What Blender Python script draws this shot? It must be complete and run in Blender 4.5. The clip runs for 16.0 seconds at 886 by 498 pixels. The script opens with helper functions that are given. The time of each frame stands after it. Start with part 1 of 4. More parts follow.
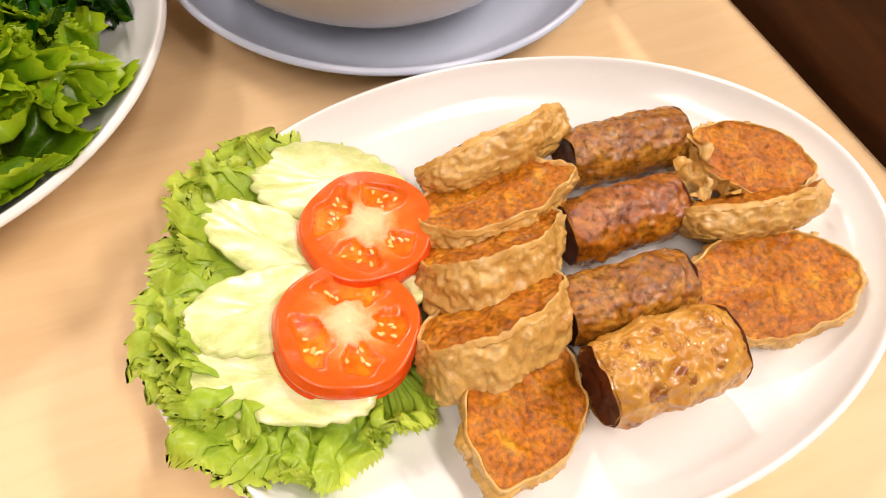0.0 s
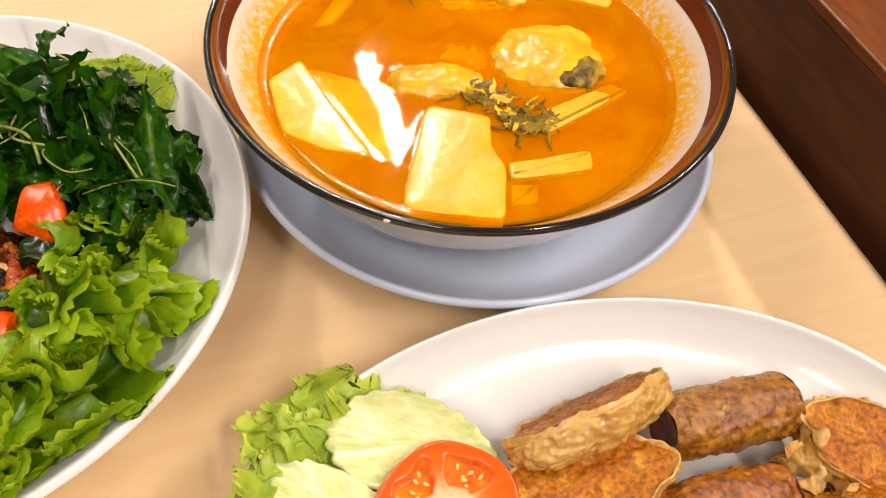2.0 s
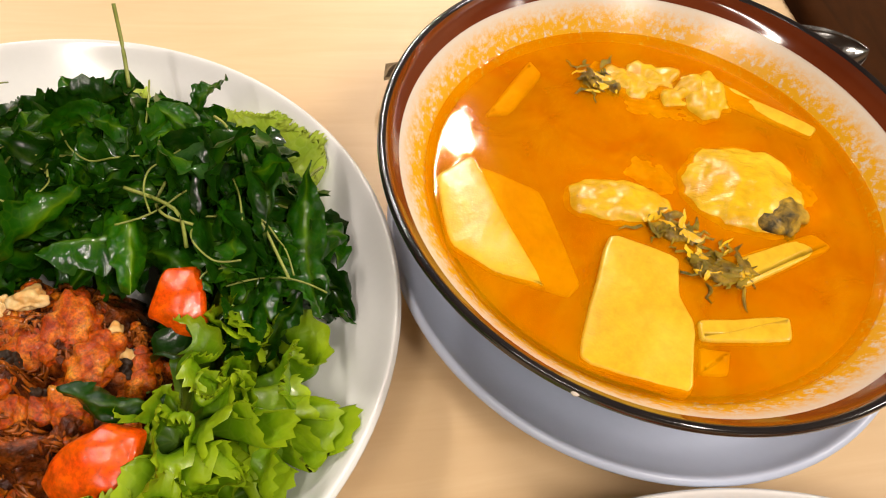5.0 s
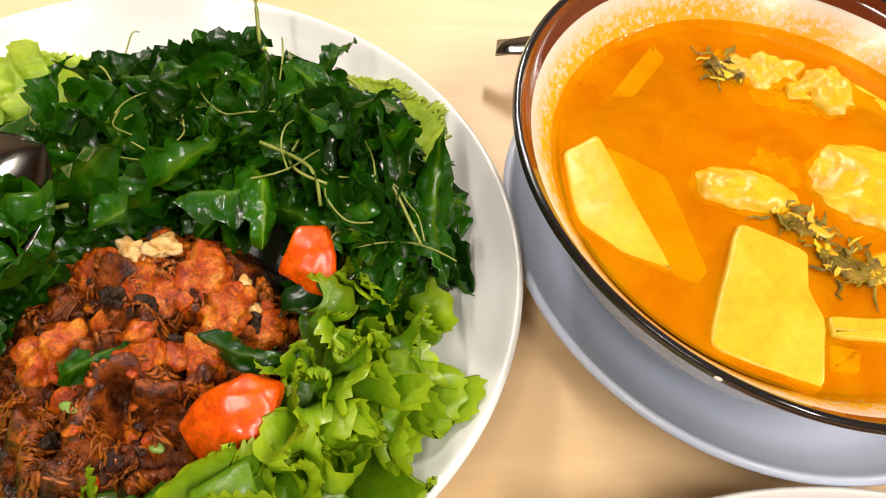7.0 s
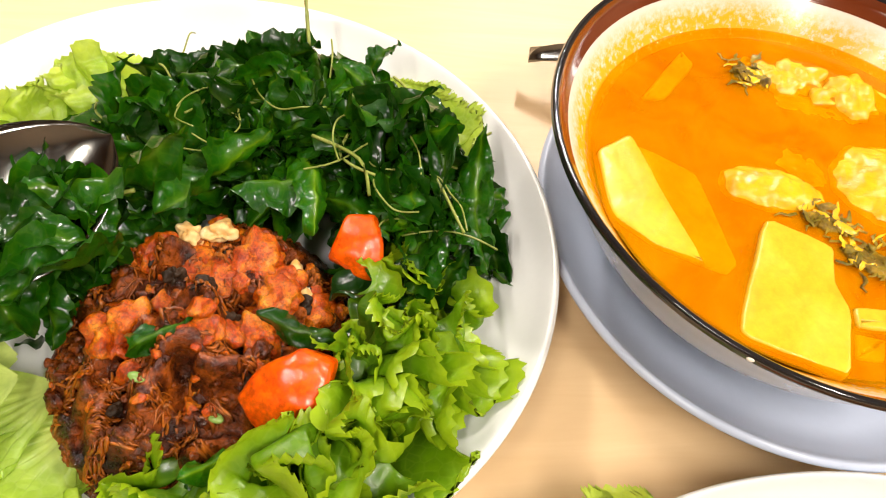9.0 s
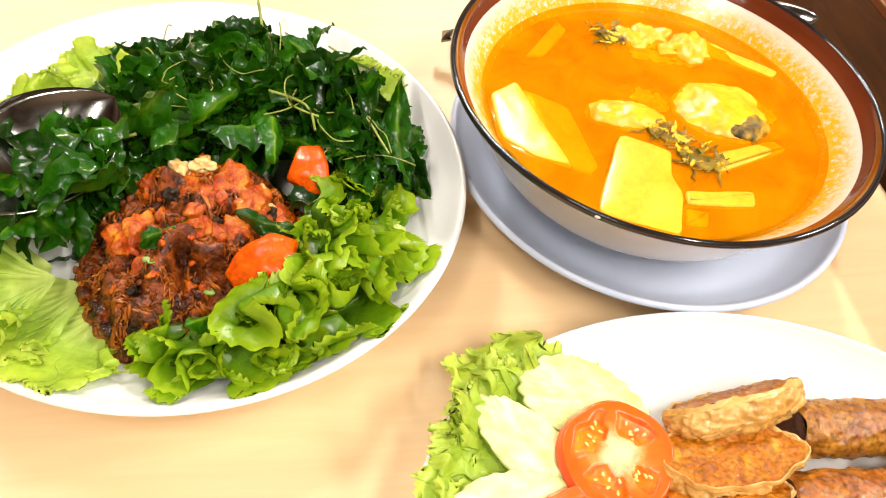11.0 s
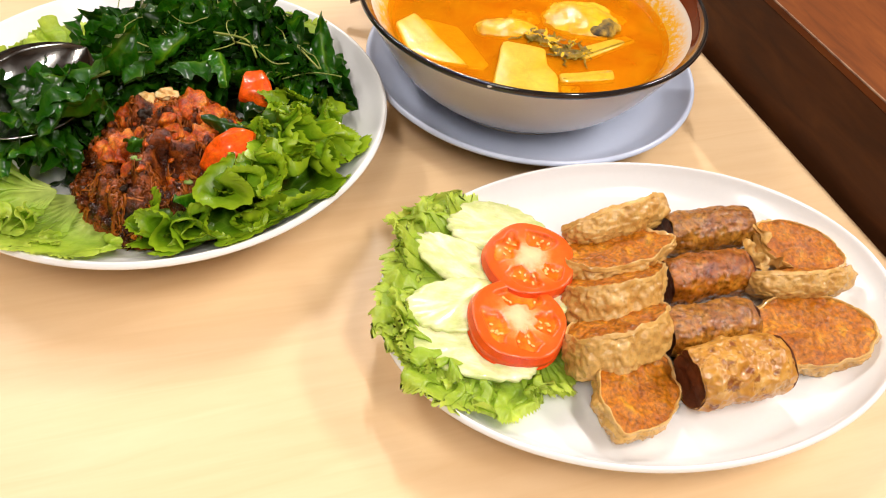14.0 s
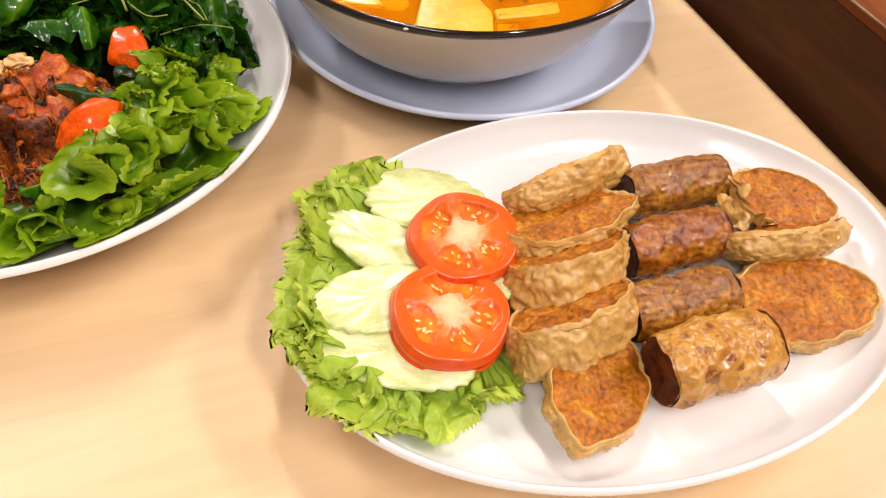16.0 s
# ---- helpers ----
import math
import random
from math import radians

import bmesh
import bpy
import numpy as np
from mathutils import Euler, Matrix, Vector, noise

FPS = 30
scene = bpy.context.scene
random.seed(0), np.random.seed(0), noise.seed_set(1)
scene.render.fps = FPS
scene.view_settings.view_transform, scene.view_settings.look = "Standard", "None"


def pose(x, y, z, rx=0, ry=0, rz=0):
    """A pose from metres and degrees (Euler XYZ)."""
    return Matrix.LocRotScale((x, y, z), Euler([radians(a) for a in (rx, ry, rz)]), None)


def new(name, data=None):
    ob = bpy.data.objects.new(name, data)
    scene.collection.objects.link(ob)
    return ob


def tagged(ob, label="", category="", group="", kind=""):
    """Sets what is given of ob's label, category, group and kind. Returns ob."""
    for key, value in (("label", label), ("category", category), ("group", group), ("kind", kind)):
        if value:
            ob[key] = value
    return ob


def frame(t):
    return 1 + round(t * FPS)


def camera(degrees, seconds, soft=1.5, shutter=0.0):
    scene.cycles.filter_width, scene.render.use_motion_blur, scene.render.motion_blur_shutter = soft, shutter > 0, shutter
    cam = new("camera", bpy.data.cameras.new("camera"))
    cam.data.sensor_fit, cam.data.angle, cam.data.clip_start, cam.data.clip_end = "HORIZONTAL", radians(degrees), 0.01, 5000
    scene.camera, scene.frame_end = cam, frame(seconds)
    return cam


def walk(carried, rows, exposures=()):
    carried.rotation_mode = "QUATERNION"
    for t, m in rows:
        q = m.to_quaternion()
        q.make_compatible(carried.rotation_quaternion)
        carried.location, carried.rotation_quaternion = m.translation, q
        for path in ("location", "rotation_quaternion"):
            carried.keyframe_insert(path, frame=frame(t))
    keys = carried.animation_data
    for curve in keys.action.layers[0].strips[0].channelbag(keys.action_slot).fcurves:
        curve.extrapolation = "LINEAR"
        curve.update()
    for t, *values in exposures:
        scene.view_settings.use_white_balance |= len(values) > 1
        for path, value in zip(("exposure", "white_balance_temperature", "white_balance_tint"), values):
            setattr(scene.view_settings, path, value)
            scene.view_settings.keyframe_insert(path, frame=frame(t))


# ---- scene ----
cam = camera(58.9, 16.0, soft=1.1)
METRES, EYE, TILT, LEAN, TURN = 0.581, 0.2588, -55.768, -2.2914, 0.4357
ROWS = [
    (0.0, 0.0, 0.0, 0.0, 0.0, 0.0, -0.0),
    (0.5, -0.006, 0.0006, 0.0167, 0.08, 0.95, -0.03),
    (1.0, -0.0162, -0.0034, 0.0474, 0.73, 2.56, -0.87),
    (1.5, -0.0305, 0.0118, 0.0918, 1.13, 2.86, -2.68),
    (2.0, -0.0451, 0.0338, 0.1387, 1.99, 2.72, -4.88),
    (2.5, -0.0546, 0.0518, 0.1761, 2.77, 2.37, -7.65),
    (3.0, -0.0666, 0.0626, 0.2002, 3.14, 2.48, -9.5),
    (3.5, -0.0843, 0.0748, 0.2214, 2.97, 2.79, -10.38),
    (4.0, -0.106, 0.0837, 0.2265, 3.32, 2.27, -11.53),
    (6.5, -0.196, 0.0802, 0.1982, 5.44, 1.13, -17.43),
    (7.0, -0.2068, 0.0843, 0.1895, 5.87, 0.56, -18.15),
    (7.5, -0.2171, 0.0882, 0.1841, 6.5, 0.09, -18.69),
    (8.0, -0.2198, 0.0837, 0.1783, 6.84, 0.17, -19.04),
    (10.5, -0.17, -0.0338, 0.1072, 5.62, 4.42, -16.69),
    (11.0, -0.1429, -0.081, 0.0732, 4.49, 5.2, -14.58),
    (11.5, -0.14, -0.123, 0.0544, 3.71, 7.86, -13.85),
    (12.0, -0.1322, -0.1626, 0.0213, 2.61, 9.06, -12.8),
    (12.5, -0.1113, -0.1965, -0.0241, 0.99, 10.11, -9.36),
    (13.0, -0.1078, -0.219, -0.0609, 0.66, 10.26, -8.36),
    (13.5, -0.1049, -0.2193, -0.0922, 0.57, 9.7, -7.18),
    (14.0, -0.1012, -0.2043, -0.0983, 0.84, 9.43, -6.17),
    (14.5, -0.0854, -0.1758, -0.0919, 0.38, 9.24, -4.45),
    (15.0, -0.0758, -0.1517, -0.0776, 0.56, 8.34, -3.9),
    (15.5, -0.0697, -0.1151, -0.0662, 0.26, 7.36, -3.08),
    (16.0, -0.0588, -0.0907, -0.0572, 0.02, 6.08, -2.38),
]
EXPOSURES = [(0.0, -0.17, 6750, 18), (2.0, -0.24, 6750, 16), (3.5, -0.38, 6750, 14), (4.2, -0.40, 6750, 14), (6.5, -0.13, 6550, 11), (8.0, 0.02, 6550, 10), (10.5, 0.38, 6500, 10), (12.5, 0.15, 6400, 13), (14.5, -0.15, 6250, 15), (16.0, -0.2, 6400, 19)]
walk(cam, [(t, pose(0, 0, EYE, TILT, LEAN, TURN) @ pose(METRES * x, METRES * y, METRES * z, 90 + pitch, roll, yaw)) for t, x, y, z, yaw, pitch, roll in ROWS], EXPOSURES)

# ---- light ----
TH = 0.397  # the wall's normal, from the x axis
UN, VN = Vector((math.cos(TH), math.sin(TH), 0)), Vector((-math.sin(TH), math.cos(TH), 0))
CEIL, FLOOR = 1.80, -0.75


def uv(u, v, z=0.0):
    return UN * u + VN * v + Vector((0, 0, z))


world = bpy.data.worlds.new("world")
scene.world = world
world.use_nodes = True
world.node_tree.nodes["Background"].inputs[0].default_value = (1.0, 0.93, 0.82, 1)
world.node_tree.nodes["Background"].inputs[1].default_value = 0.05
LAMPS = [(0.52, 2.0, 0.045, 0.66, 46), (-0.85, 1.7, 0.10, 1.2, 28), (2.05, 0.10, 0.12, 1.2, 64), (-0.75, -0.8, 0.10, 1.2, 27), (0.55, -0.9, 0.10, 1.2, 36)]
for u, v, wide, size, watts in LAMPS:
    lamp = bpy.data.lights.new("tube_light", "AREA")
    lamp.shape, lamp.size, lamp.size_y, lamp.energy, lamp.color = "RECTANGLE", wide, size, watts, (1.0, 0.925, 0.82)
    ob = new("tube_light", lamp)
    ob.matrix_world = Matrix.Translation(uv(u, v, CEIL - 0.06)) @ pose(0, 0, 0, 0, 0, math.degrees(TH))


# ---- materials ----
def nodes_of(name):
    m = bpy.data.materials.new(name)
    m.use_nodes = True
    t = m.node_tree
    return m, t, t.nodes["Principled BSDF"]


def link(t, a, b):
    t.links.new(a, b)


def coords(t, space="Object", scale=(1, 1, 1)):
    tc, mp = t.nodes.new("ShaderNodeTexCoord"), t.nodes.new("ShaderNodeMapping")
    mp.inputs["Scale"].default_value = scale
    link(t, tc.outputs[space], mp.inputs["Vector"])
    return mp.outputs["Vector"]


def noise_of(t, vec, scale, detail=4.0, rough=0.55, distortion=0.0):
    n = t.nodes.new("ShaderNodeTexNoise")
    n.inputs["Scale"].default_value, n.inputs["Detail"].default_value, n.inputs["Roughness"].default_value = scale, detail, rough
    n.inputs["Distortion"].default_value = distortion
    link(t, vec, n.inputs["Vector"])
    return n.outputs["Fac"]


def ramp_of(t, fac, stops):
    r = t.nodes.new("ShaderNodeValToRGB")
    el = r.color_ramp.elements
    while len(el) < len(stops):
        el.new(0.5)
    for e, (p, c) in zip(el, stops):
        e.position, e.color = p, (*c, 1)
    link(t, fac, r.inputs["Fac"])
    return r.outputs["Color"]


def mix_of(t, fac, a, b, mode="MIX"):
    m = t.nodes.new("ShaderNodeMix")
    m.data_type, m.blend_type = "RGBA", mode
    for sock, val in ((m.inputs[0], fac), (m.inputs[6], a), (m.inputs[7], b)):
        if isinstance(val, (int, float)):
            sock.default_value = val
        elif isinstance(val, tuple):
            sock.default_value = (*val, 1)
        else:
            link(t, val, sock)
    return m.outputs[2]


def bump_of(t, bsdf, fac, dist, strength=0.6):
    b = t.nodes.new("ShaderNodeBump")
    b.inputs["Distance"].default_value, b.inputs["Strength"].default_value = dist, strength
    link(t, fac, b.inputs["Height"])
    link(t, b.outputs["Normal"], bsdf.inputs["Normal"])
    link(t, b.outputs["Normal"], bsdf.inputs["Coat Normal"])


def surface(name, stops, scale, rough=0.4, bump=0.0, bump_scale=None, coat=0.0, metal=0.0, sss=0.0, sss_r=(1, .4, .2), fine=None, space="Object", rough_var=0.0, spec=0.5, stretch=(1, 1, 1), mottle=0.6, grain=(0.80, 1.12)):
    """A surface with colours spread by a coarse and a fine noise, and a relief."""
    m, t, b = nodes_of(name)
    vec = coords(t, space, stretch)
    n = noise_of(t, vec, scale, 5, 0.6, 0.3)
    col = ramp_of(t, n, stops)
    f = noise_of(t, vec, fine or scale * 7, 4, 0.6)
    tint = ramp_of(t, f, [(0.32, (grain[0],) * 3), (0.68, (grain[1],) * 3)])
    link(t, mix_of(t, mottle, col, tint, "MULTIPLY"), b.inputs["Base Color"])
    b.inputs["Roughness"].default_value, b.inputs["Metallic"].default_value = rough, metal
    b.inputs["Specular IOR Level"].default_value = spec
    if rough_var:
        r = t.nodes.new("ShaderNodeMapRange")
        r.inputs["From Min"].default_value, r.inputs["From Max"].default_value = 0.3, 0.7
        r.inputs["To Min"].default_value, r.inputs["To Max"].default_value = max(0.03, rough - rough_var), rough + rough_var
        link(t, f, r.inputs["Value"])
        link(t, r.outputs["Result"], b.inputs["Roughness"])
    b.inputs["Coat Weight"].default_value, b.inputs["Coat Roughness"].default_value = coat, 0.08
    if sss:
        b.inputs["Subsurface Weight"].default_value, b.inputs["Subsurface Scale"].default_value = sss, 0.004
        b.inputs["Subsurface Radius"].default_value = sss_r
    if bump:
        bump_of(t, b, noise_of(t, vec, bump_scale or scale * 4, 5, 0.65), bump)
    return m


def leaf_material(name, base, edge, dark, rim, rough=0.35, trans=0.35, bump=0.0006, wet=0.0, crinkle=0, vary=False, spec=0.5):
    """Leaf: pale at the rib (u = 0), colour at the rim (u = 1), veins across v."""
    m, t, b = nodes_of(name)
    uvn = t.nodes.new("ShaderNodeUVMap")
    sep = t.nodes.new("ShaderNodeSeparateXYZ")
    link(t, uvn.outputs["UV"], sep.inputs[0])
    vec = coords(t, "Object")
    col = ramp_of(t, sep.outputs["X"], [(0.0, base), (0.25, tuple((p + q) / 2 for p, q in zip(base, dark))), (0.6, dark), (0.88, edge), (1.0, rim)])
    n = noise_of(t, vec, 90, 5, 0.6)
    col = mix_of(t, 0.8, col, ramp_of(t, n, [(0.3, (0.62, 0.70, 0.5)), (0.7, (1.25, 1.15, 1.1))]), "MULTIPLY")
    w = t.nodes.new("ShaderNodeTexVoronoi")
    w.feature = "DISTANCE_TO_EDGE"
    w.inputs["Scale"].default_value = 220
    link(t, vec, w.inputs["Vector"])
    col = mix_of(t, ramp_of(t, w.outputs["Distance"], [(0.0, (0.16, 0.16, 0.16)), (0.10, (0, 0, 0))]), col, base)
    link(t, col, b.inputs["Base Color"])
    b.inputs["Roughness"].default_value = rough
    b.inputs["Specular IOR Level"].default_value = spec
    b.inputs["Coat Weight"].default_value, b.inputs["Coat Roughness"].default_value = wet, 0.07
    bump_of(t, b, noise_of(t, vec, crinkle, 4, 0.6) if crinkle else w.outputs["Distance"], bump, 0.6)
    if vary:
        info = t.nodes.new("ShaderNodeObjectInfo")
        tint = ramp_of(t, info.outputs["Random"], [(0.0, (0.35, 0.40, 0.35)), (0.55, (0.9, 0.95, 0.9)), (0.85, (1.3, 1.25, 1.0)), (1.0, (1.9, 1.6, 1.2))])
        col = mix_of(t, 1.0, col, tint, "MULTIPLY")
        link(t, col, b.inputs["Base Color"])
    tr = t.nodes.new("ShaderNodeBsdfTranslucent")
    link(t, col, tr.inputs["Color"])
    ms = t.nodes.new("ShaderNodeMixShader")
    ms.inputs[0].default_value = trans
    link(t, b.outputs[0], ms.inputs[1])
    link(t, tr.outputs[0], ms.inputs[2])
    link(t, ms.outputs[0], t.nodes["Material Output"].inputs["Surface"])
    return m


def wood_material(name, stops, rough, scale, stretch, bump, coat=0.0, spec=0.5):
    m, t, b = nodes_of(name)
    vec = coords(t, "Object", stretch)
    g = noise_of(t, vec, scale, 6, 0.6, 0.8)
    col = ramp_of(t, g, stops)
    big = noise_of(t, coords(t, "Object", (1.5, 1.5, 1.5)), 4, 3, 0.5)
    col = mix_of(t, 0.6, col, ramp_of(t, big, [(0.3, (0.86, 0.84, 0.80)), (0.7, (1.06, 1.06, 1.06))]), "MULTIPLY")
    link(t, col, b.inputs["Base Color"])
    b.inputs["Roughness"].default_value = rough
    b.inputs["Coat Weight"].default_value, b.inputs["Coat Roughness"].default_value = coat, 0.25
    b.inputs["Specular IOR Level"].default_value = spec
    bump_of(t, b, g, bump, 0.35)
    return m


M_TABLE = wood_material("maple_laminate", [(0.25, (0.70, 0.48, 0.26)), (0.5, (0.74, 0.525, 0.30)), (0.75, (0.78, 0.57, 0.34))], 0.44, 9, (1.0, 9.0, 1.0), 0.00008)
M_TABLE_EDGE = wood_material("maple_edge", [(0.3, (0.50, 0.32, 0.17)), (0.7, (0.60, 0.41, 0.24))], 0.4, 9, (1, 6, 6), 0.0001)
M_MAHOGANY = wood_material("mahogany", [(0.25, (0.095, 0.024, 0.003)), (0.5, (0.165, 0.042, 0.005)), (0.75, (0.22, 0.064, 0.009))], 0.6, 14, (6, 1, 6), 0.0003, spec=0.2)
# the same wood for the upright panel, its shade put into the colour
M_MAHOGANY_SHADED = wood_material("mahogany_shaded", [(0.25, (0.036, 0.011, 0.002)), (0.5, (0.066, 0.020, 0.004)), (0.75, (0.092, 0.030, 0.006))], 0.6, 14, (6, 1, 6), 0.0003, spec=0.25)
M_WORN = surface("worn_wood", [(0.3, (0.12, 0.04, 0.015)), (0.7, (0.38, 0.24, 0.14))], 60, 0.6, 0.0004)
M_WALL = surface("wall_paint", [(0.3, (0.26, 0.18, 0.11)), (0.7, (0.30, 0.21, 0.13))], 3, 0.7, mottle=0.06)
M_CEIL = surface("ceiling_paint", [(0.3, (0.15, 0.10, 0.06)), (0.7, (0.18, 0.12, 0.075))], 3, 0.8, mottle=0.06)
M_FLOOR = surface("floor_tile", [(0.3, (0.30, 0.22, 0.15)), (0.7, (0.38, 0.29, 0.20))], 5, 0.4)
M_WHITE = surface("white_melamine", [(0.3, (0.78, 0.78, 0.775)), (0.7, (0.81, 0.81, 0.805))], 8, 0.18, 0.00004, 30, coat=0.15, fine=400, mottle=0.05)
M_BLUE = surface("blue_melamine", [(0.3, (0.46, 0.52, 0.67)), (0.7, (0.52, 0.58, 0.73))], 9, 0.3, 0.00005, 40, fine=300, mottle=0.06)
M_CREAM = surface("cream_ceramic", [(0.3, (0.66, 0.60, 0.50)), (0.7, (0.72, 0.66, 0.56))], 12, 0.14, 0.00005, 50, coat=0.4, fine=500, mottle=0.06)
M_BROWN = surface("brown_glaze", [(0.3, (0.115, 0.022, 0.006)), (0.7, (0.150, 0.032, 0.009))], 20, 0.10, 0.00004, 60, coat=0.6, fine=500, mottle=0.06)
M_BLACK = surface("black_glaze", [(0.3, (0.010, 0.009, 0.010)), (0.7, (0.020, 0.017, 0.016))], 40, 0.12, 0.00004, 80, coat=0.5, mottle=0.06)
M_STEEL = surface("stainless_steel", [(0.3, (0.30, 0.295, 0.28)), (0.7, (0.36, 0.355, 0.34))], 30, 0.15, 0.00003, 150, metal=1.0, rough_var=0.04, mottle=0.06)
M_LETTUCE = leaf_material("lettuce", (0.36, 0.50, 0.05), (0.17, 0.35, 0.004), (0.060, 0.175, 0.002), (0.36, 0.52, 0.012), 0.34, 0.32, bump=0.0004, wet=0.08)
M_LETTUCE_OLD = leaf_material("lettuce_soft", (0.64, 0.76, 0.24), (0.50, 0.68, 0.055), (0.40, 0.60, 0.06), (0.60, 0.74, 0.10), 0.36, 0.42)
M_BASIL = leaf_material("fried_basil", (0.08, 0.18, 0.003), (0.009, 0.070, 0.001), (0.010, 0.080, 0.001), (0.020, 0.090, 0.001), 0.40, 0.14, 0.0006, wet=0.75, crinkle=200, spec=0.15, vary=True)
M_STEM = surface("stem", [(0.3, (0.12, 0.17, 0.02)), (0.7, (0.36, 0.38, 0.09))], 90, 0.35, coat=0.1, spec=0.3)
M_MEAT = surface("shredded_meat", [(0.34, (0.010, 0.002, 0.001)), (0.48, (0.09, 0.016, 0.001)), (0.62, (0.31, 0.064, 0.003)), (0.8, (0.52, 0.13, 0.009))], 110, 0.32, 0.0022, 380, coat=0.35, rough_var=0.16, spec=0.35, mottle=1.0, grain=(0.4, 1.3))
M_STRAND = surface("meat_strand", [(0.3, (0.12, 0.016, 0.001)), (0.5, (0.31, 0.072, 0.003)), (0.75, (0.56, 0.17, 0.014))], 70, 0.36, 0.0002, 300, coat=0.6, spec=0.35, mottle=1.0, grain=(0.5, 1.3))
M_CHILI = surface("chili_paste", [(0.25, (0.18, 0.010, 0.001)), (0.45, (0.48, 0.064, 0.001)), (0.60, (0.66, 0.165, 0.003)), (0.78, (0.76, 0.36, 0.03))], 170, 0.32, 0.0020, 420, coat=0.4, spec=0.3, mottle=1.0, grain=(0.4, 1.3))
M_CARROT = surface("orange_pepper", [(0.3, (0.80, 0.055, 0.001)), (0.6, (0.86, 0.120, 0.001)), (0.85, (0.62, 0.022, 0.001))], 60, 0.32, 0.0004, 200, coat=0.5, spec=0.25, mottle=1.0, fine=500, grain=(0.6, 1.2))
M_GARLIC = surface("garlic", [(0.3, (0.72, 0.30, 0.05)), (0.55, (0.80, 0.55, 0.22)), (0.8, (0.82, 0.70, 0.44))], 120, 0.3, 0.0008, coat=0.1)
M_BURNT = surface("burnt_bit", [(0.3, (0.012, 0.007, 0.004)), (0.7, (0.05, 0.025, 0.012))], 120, 0.45, 0.001, spec=0.2)
M_SPRING = surface("green_onion", [(0.3, (0.16, 0.28, 0.04)), (0.7, (0.30, 0.42, 0.10))], 80, 0.3, coat=0.4)
M_BAMBOO = surface("bamboo_shoot", [(0.3, (0.64, 0.35, 0.012)), (0.5, (0.70, 0.42, 0.022)), (0.7, (0.75, 0.49, 0.045))], 40, 0.30, 0.0005, 130, coat=0.3, mottle=0.6, spec=0.3, fine=240)
M_FISH = surface("fish_flesh", [(0.24, (0.56, 0.24, 0.003)), (0.42, (0.70, 0.39, 0.008)), (0.60, (0.79, 0.50, 0.018)), (0.85, (0.84, 0.62, 0.06))], 34, 0.26, 0.0014, 110, coat=0.3, spec=0.35, stretch=(1, 1.6, 1), mottle=0.7, grain=(0.80, 1.10))
M_FISHSKIN = surface("fish_skin", [(0.36, (0.040, 0.030, 0.008)), (0.5, (0.24, 0.15, 0.020)), (0.66, (0.62, 0.38, 0.03))], 140, 0.34, 0.0016, coat=0.1, spec=0.25)
M_TOMSKIN = surface("tomato_skin", [(0.3, (0.72, 0.050, 0.005)), (0.7, (0.80, 0.090, 0.008))], 30, 0.15, coat=0.15, spec=0.4)
M_PULP = surface("tomato_pulp", [(0.3, (0.66, 0.070, 0.003)), (0.55, (0.80, 0.20, 0.008)), (0.8, (0.82, 0.40, 0.03))], 100, 0.12, 0.0010, 220, coat=0.3, sss=0.2)
M_SEED = surface("tomato_seed", [(0.3, (0.80, 0.40, 0.07)), (0.7, (0.86, 0.56, 0.18))], 200, 0.2, coat=0.5)
M_CUC = surface("cucumber", [(0.30, (0.50, 0.58, 0.19)), (0.5, (0.69, 0.71, 0.34)), (0.68, (0.82, 0.80, 0.52))], 60, 0.26, 0.0005, 170, coat=0.4, sss=0.2, sss_r=(.6, 1, .4), mottle=0.5, stretch=(1, 2.2, 1), fine=240)
M_ROLL = surface("fried_roll", [(0.25, (0.12, 0.032, 0.002)), (0.42, (0.29, 0.100, 0.006)), (0.60, (0.42, 0.180, 0.018)), (0.85, (0.58, 0.33, 0.07))], 120, 0.34, 0.0009, 420, coat=0.5, rough_var=0.14, spec=0.35, mottle=1.0, fine=420, grain=(0.38, 1.3))
M_ROLL_RED = surface("fried_roll_amber", [(0.25, (0.12, 0.024, 0.001)), (0.5, (0.36, 0.105, 0.003)), (0.8, (0.58, 0.25, 0.016))], 110, 0.32, 0.0009, 380, coat=0.6, rough_var=0.12, spec=0.35, mottle=1.0, fine=380, grain=(0.4, 1.3))
M_ROLL_END = surface("fried_roll_end", [(0.3, (0.045, 0.010, 0.004)), (0.7, (0.17, 0.040, 0.010))], 120, 0.4, 0.0014, 300, coat=0.2)
M_SKIN = surface("tofu_skin", [(0.25, (0.40, 0.170, 0.020)), (0.5, (0.60, 0.345, 0.090)), (0.75, (0.77, 0.54, 0.24))], 60, 0.36, 0.0008, 330, coat=0.5, rough_var=0.14, mottle=0.7, spec=0.4, fine=480, grain=(0.72, 1.15))
M_FACE = surface("sausage_face", [(0.24, (0.20, 0.043, 0.001)), (0.40, (0.39, 0.108, 0.002)), (0.58, (0.50, 0.168, 0.004)), (0.78, (0.68, 0.35, 0.028))], 95, 0.45, 0.0012, 330, rough_var=0.14, spec=0.3, coat=0.18, mottle=1.0, fine=520, grain=(0.42, 1.28))
M_HERB = surface("wilted_herb", [(0.3, (0.060, 0.050, 0.003)), (0.7, (0.34, 0.22, 0.010))], 120, 0.35, 0.0008, coat=0.1, spec=0.2)
M_OLIVE = surface("olive_shred", [(0.3, (0.050, 0.032, 0.002)), (0.5, (0.19, 0.11, 0.005)), (0.75, (0.50, 0.30, 0.015))], 140, 0.34, 0.0014, coat=0.1, spec=0.2)
